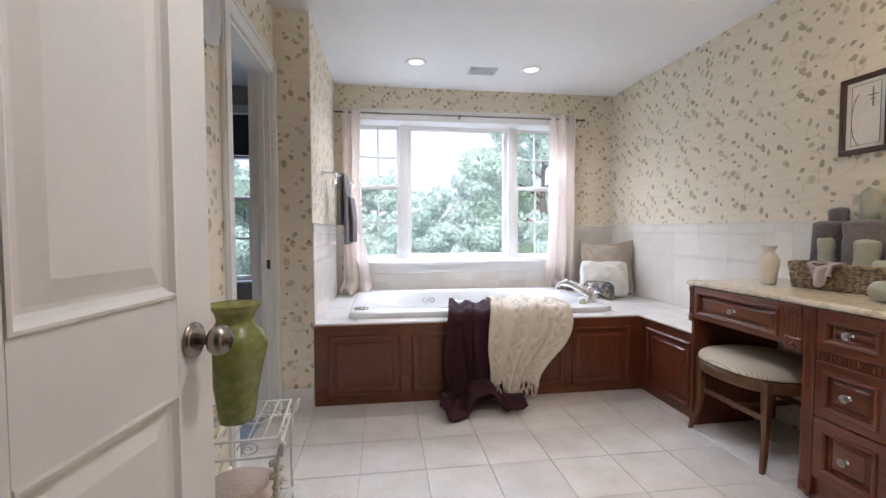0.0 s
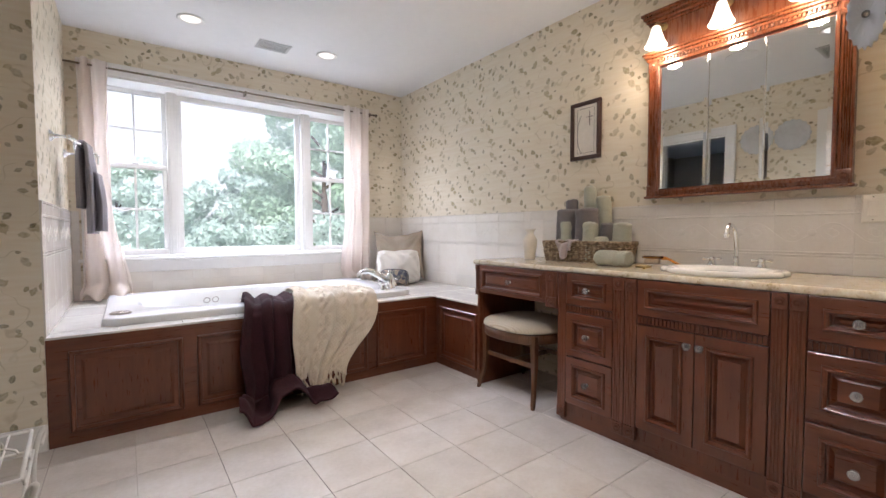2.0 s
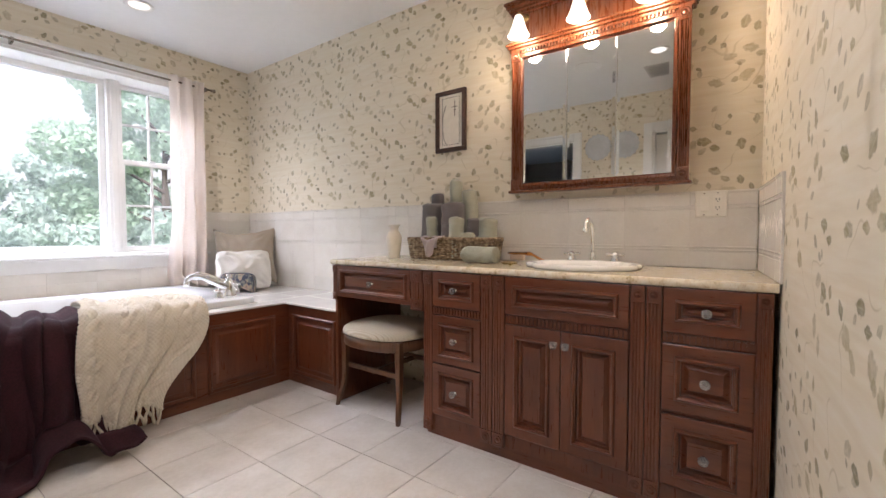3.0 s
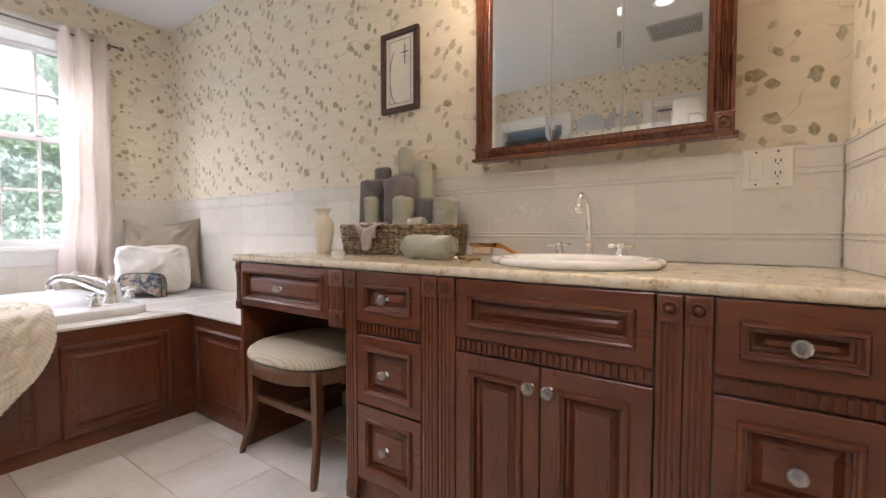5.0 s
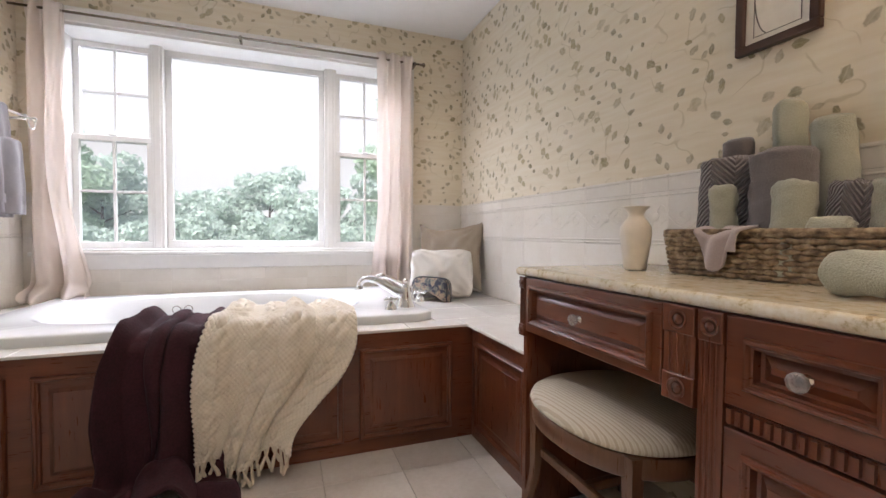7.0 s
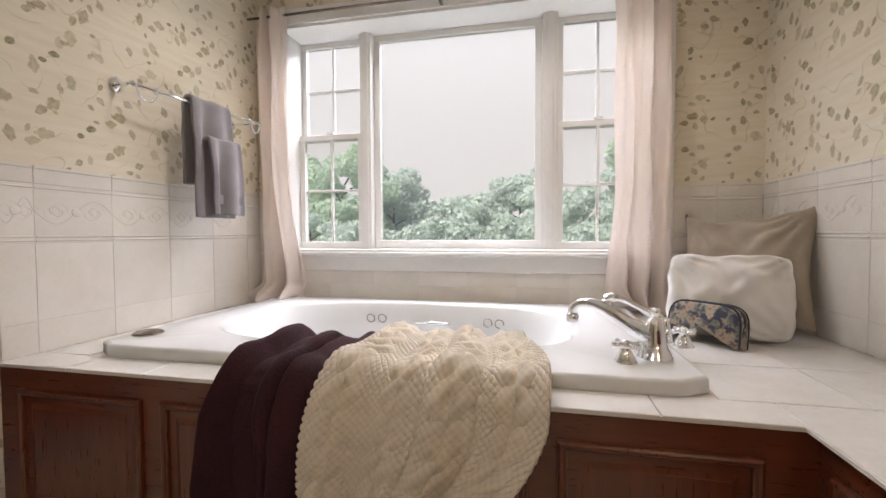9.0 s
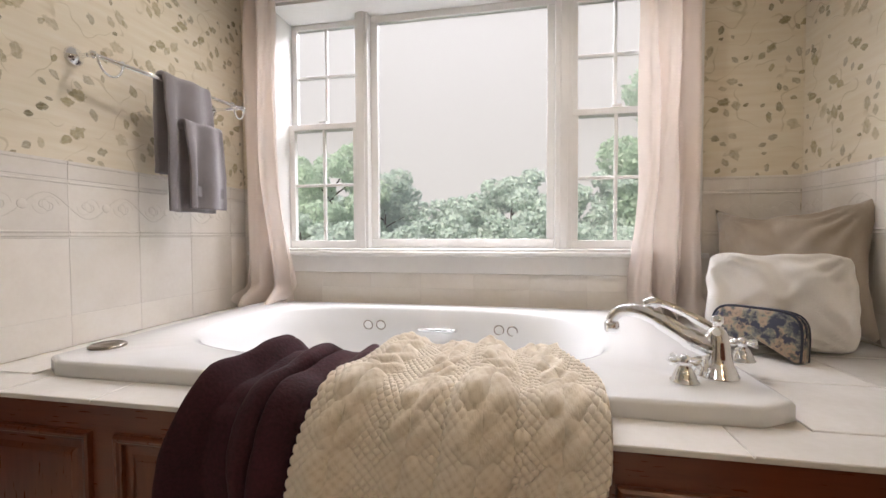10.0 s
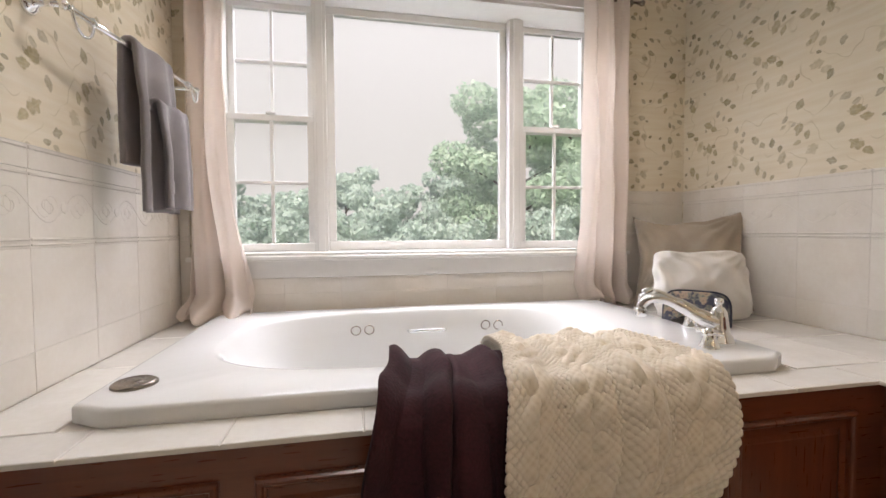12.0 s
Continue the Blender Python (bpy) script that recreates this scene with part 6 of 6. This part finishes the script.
# leaf greens lightened: outdoor haze and glare are put into the colour
LEAF = leaf_mat("hazed_tree_leaves", (0.38, 0.51, 0.38), (0.48, 0.60, 0.45), (0.58, 0.68, 0.53))
LEAFFAR_HAZED = leaf_mat("hazed_far_leaves", (0.42, 0.53, 0.46), (0.52, 0.61, 0.53), (0.61, 0.69, 0.60))
BARK = plain("bark", (0.10, 0.075, 0.055), 0.95, scale=8, grain=0.2)


def tree(name, x, y, h, spread, leaves, size, seed, mat, label, cat="tree", low=0.25):
    g = np.random.default_rng(seed)
    ob = thing(name, pose(x, y, -3.2), label, cat, "trees outside" if cat == "tree" else "shrubs outside")
    bm = bmesh.new()
    tall = h * 0.72
    add_tube(bm, curve_pts([(0, 0, -0.1), (0.1, 0.05, tall * 0.35), (-0.05, 0.1, tall * 0.7), (0.05, 0.0, tall)], 3), [h * 0.026] * 3 + [h * 0.02] * 3 + [h * 0.012] * 4, 7)
    ends = []
    for i in range(11):
        a = i * 2.4 + g.random()
        t = low + (0.95 - low) * (i + 0.5) / 11
        reach = spread * (0.55 + 0.45 * math.sin(math.pi * min(0.98, t * 0.92 + 0.05))) * g.uniform(0.7, 1.05)
        end = Vector((reach * math.cos(a), reach * math.sin(a), h * t + reach * 0.25))
        base = Vector((0, 0, min(tall, h * t * 0.85)))
        add_tube(bm, [base, base.lerp(end, 0.5) + Vector((0, 0, 0.1)), end], [h * 0.010, h * 0.006, h * 0.002], 5)
        ends.append(end)
        ends.append(base.lerp(end, 0.62) + Vector(g.uniform(-0.4, 0.4, 3)) * spread * 0.3)
    ends.append(Vector((0, 0, h * 0.95)))
    part("trunk", bm, BARK, ob)
    k = g.integers(0, len(ends), leaves)
    c = np.array([tuple(e) for e in ends])[k]
    d = g.normal(size=(leaves, 3))
    d /= np.linalg.norm(d, axis=1)[:, None]
    rad = spread * 0.34 * g.uniform(0.45, 1.0, leaves) ** 0.5
    p = c + d * rad[:, None] * np.array([1.0, 1.0, 0.72])
    n = d + g.normal(size=(leaves, 3)) * 0.7
    n /= np.linalg.norm(n, axis=1)[:, None]
    t = np.cross(n, g.normal(size=(leaves, 3)))
    t /= np.linalg.norm(t, axis=1)[:, None]
    b = np.cross(n, t)
    s = size * g.uniform(0.6, 1.35, leaves)[:, None]
    quad = np.stack([p - t * s, p - b * s * 0.55 + n * s * 0.12, p + t * s, p + b * s * 0.55 + n * s * 0.12], axis=1).reshape(-1, 3)
    me = bpy.data.meshes.new("crown")
    me.from_pydata(quad.tolist(), [], np.arange(leaves * 4).reshape(-1, 4).tolist())
    me.materials.append(mat)
    cr = new("crown", me)
    cr.parent = ob
    return ob


tree("tree", 16.0, 40.0, 16.2, 6.2, 16000, 0.25, 3, LEAF, "tall leafy green tree beyond the window")
tree("tree", 25.0, 44.0, 17.0, 6.8, 11000, 0.28, 8, LEAF, "tall leafy green tree beyond the window")
tree("tree", -19.0, 48.0, 12.6, 5.6, 9000, 0.28, 21, LEAF, "tall leafy green tree beyond the window")
# far trees and shrubs wear the green paled most for haze
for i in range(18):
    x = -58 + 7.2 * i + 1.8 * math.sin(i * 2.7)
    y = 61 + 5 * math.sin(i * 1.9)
    tree("tree", x, y, 10.2 + 1.5 * math.sin(i * 3.3) + (0.8 if x > 6 else 0), 5.2, 5000, 0.36, 40 + i, LEAFFAR_HAZED, "leafy green tree in the line at the garden's end", low=0.12)
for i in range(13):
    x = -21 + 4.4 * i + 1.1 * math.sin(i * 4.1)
    tree("shrub", x, 36 + 3.0 * math.sin(i * 2.2), 4.9 + 0.7 * math.sin(i * 1.7), 2.6, 2800, 0.21, 80 + i, LEAFFAR_HAZED, "pale green rounded shrub in the garden, haze put into its colour", "shrub", 0.1)

# ---- floor tiles ----
PITCH, GAP = 0.320, 0.0026


def tile_mesh(name, w, d, t, bev, mat):
    """A tile with an eased upper edge, its top at z = 0."""
    me = bpy.data.meshes.new(name)
    a, b = w / 2, d / 2
    v = [(-a, -b, -t), (a, -b, -t), (a, b, -t), (-a, b, -t), (-a, -b, -bev), (a, -b, -bev), (a, b, -bev), (-a, b, -bev),
         (-a + bev, -b + bev, 0), (a - bev, -b + bev, 0), (a - bev, b - bev, 0), (-a + bev, b - bev, 0)]
    f = [(8, 9, 10, 11)] + [(i, (i + 1) % 4, 4 + (i + 1) % 4, 4 + i) for i in range(4)] + [(4 + i, 4 + (i + 1) % 4, 8 + (i + 1) % 4, 8 + i) for i in range(4)]
    me.from_pydata(v, [], f)
    me.materials.append(mat)
    return me


floor = bpy.data.objects["floor"]
fm = tile_mesh("floor_tile", PITCH - GAP, PITCH - GAP, 0.006, 0.0015, FLOORTILE)
for i in range(-2, 8):
    for j in range(-6, 3):
        ob = new("tile", fm)
        ob.parent = floor
        ob.location = (1.030 + PITCH * (i + 0.5), 3.42 + PITCH * (j + 0.5), 0.0002 * math.sin(i * 5 + j * 3))

# ---- wall tiles ----
TW = 0.285
ROWS = ((0.553, 0.6645, "flat"), (0.666, 0.9415, "flat"), (0.943, 1.1535, "relief"), (1.155, 1.220, "cap"))
made = {}


def wall_piece(w, z0, z1, kind):
    """A tile that faces -y, its base at z = 0, shared between like pieces."""
    key = (round(w, 3), round(z0, 3), round(z1, 3), kind)
    if key in made:
        return made[key]
    h = z1 - z0
    bm = bmesh.new()
    if kind == "cap":
        add_rings(bm, 0, w, 0, h, [(0.0, -0.0092), (0.0012, -0.010)], 0.0)
        add_box(bm, 0.0, w, -0.013, -0.008, h - 0.014, h - 0.002, 0.003, 1)
    elif kind == "relief":
        add_rings(bm, 0, w, 0, h, [(0.0, -0.0064), (0.0010, -0.007)], 0.0)
        for z in (0.010, 0.024, h - 0.012):
            if z < h:
                add_box(bm, 0.001, w - 0.001, -0.0115, -0.006, z - 0.004, z + 0.004, 0.0025, 1)
        if h > 0.15:
            c = h / 2 + 0.010
            for s in (-1, 1):
                for k in (0.25, 0.75):
                    pts = [(w * k + s * 0.010 + s * p * 0.9, -0.0062, c + q * s) for p, q in scroll(16, 0.036, 1.25)]
                    add_tube(bm, pts, [0.0014] * 9 + [0.0021] * 8, 4)
                add_tube(bm, [(w * 0.5 + s * w * 0.5 * t, -0.0059, c + 0.045 * s * math.sin(math.pi * t)) for t in [i / 7 for i in range(8)]], 0.0024, 4)
            for k in (0.5,):
                add_lathe(bm, [(0.020, -0.002), (0.016, 0.0025), (0.008, 0.0035), (0.0, 0.004)], 8, m=Matrix.Translation((w * k, -0.006, c)) @ Matrix.Rotation(radians(90), 4, "X"))
    else:
        add_rings(bm, 0, w, 0, h, [(0.0, -0.0069), (0.0010, -0.0075)], 0.0)
    bmesh.ops.recalc_face_normals(bm, faces=bm.faces)
    me = bpy.data.meshes.new("wall_tile")
    bm.to_mesh(me)
    bm.free()
    me.materials.append(WALLTILE)
    made[key] = me
    return me


def tile_wall(wall, m, length, z0, z1, first=0.0):
    """Rows of tiles along a wall; m puts local x along it, its face towards -y."""
    edges = [0.0]
    x = first if first > 0.02 else TW
    while x < length - 0.02:
        edges.append(x)
        x += TW
    edges.append(length)
    part("grout_bed", box(0.0, length, -0.0062, -0.0002, max(z0, 0.553), z1 - 0.001), WALLGROUT, wall, "", False, m)
    for a, b, kind in ROWS:
        lo_, hi_ = max(a, z0), min(b, z1)
        if hi_ - lo_ < 0.015:
            continue
        for p, q in zip(edges, edges[1:]):
            ob = new("tile", wall_piece(q - p - 0.0014, lo_, hi_, kind if (b - a) - (hi_ - lo_) < 0.05 else "flat"))
            ob.parent = wall
            ob.matrix_basis = m @ pose(p + 0.0007, -0.0004, lo_)


tile_wall(wall_east, pose(EAST, NORTH - 0.009, 0, 0, 0, -90), NORTH - 0.009 - VY - 0.02, DECK, 1.220, 5.631 - 4.922 - 2 * TW)
tile_wall(wall_east, pose(EAST, VY + 0.020, 0, 0, 0, -90), VY + 0.020 - 1.632, 0.873, 1.220, 0.12)
tile_wall(wall_north, pose(ALCOVE + 0.009, NORTH, 0), 0.045, DECK, 1.220)
tile_wall(wall_north, pose(WIN_R + 0.088, NORTH, 0), EAST - WIN_R - 0.097, DECK, 1.220, 0.2)
tile_wall(wall_north, pose(WIN_L - 0.085, NORTH, 0), WIN_R - WIN_L + 0.17, DECK, WIN_B - 0.117, 0.14)
tile_wall(wall_alcove, pose(ALCOVE, TUB_Y + 0.002, 0, 0, 0, 90), NORTH - TUB_Y - 0.003, DECK, 1.220, 0.11)
sa = math.degrees(math.atan(0.0912))
tile_wall(wall_south, pose(EAST - 0.010, south(EAST - 0.010), 0, 0, 0, 180 + sa), EAST - 0.01 - 2.945, 0.873, 1.220, 0.2)

# ---- deck tiles ----
deck_cuts = ((ALCOVE + 0.001, 3.0, TUB_Y - 0.010, TUB_Y + 0.124, 8), (3.002, EAST - 0.009, VY + 0.024, TUB_Y + 0.124, 2), (2.880, EAST - 0.009, TUB_Y + 0.127, 4.70, 2), (2.880, EAST - 0.009, 4.703, 5.00, 2),
             (2.880, EAST - 0.009, 5.003, 5.30, 2), (2.880, EAST - 0.009, 5.303, NORTH - 0.009, 2), (ALCOVE + 0.009, 0.90, TUB_Y + 0.127, 4.86, 1), (ALCOVE + 0.009, 0.90, 4.863, 5.25, 1), (ALCOVE + 0.009, 0.90, 5.253, NORTH - 0.009, 1), (0.903, 2.877, 5.545, NORTH - 0.009, 7))
for x0, x1, y0, y1, n in deck_cuts:
    w = (x1 - x0) / n
    me = tile_mesh("deck_tile", w - 0.0025, y1 - y0 - 0.0025, 0.010, 0.002, DECKTILE)
    for i in range(n):
        ob = new("tile", me)
        ob.parent = deck
        ob.location = (x0 + w * (i + 0.5), (y0 + y1) / 2, DECK)
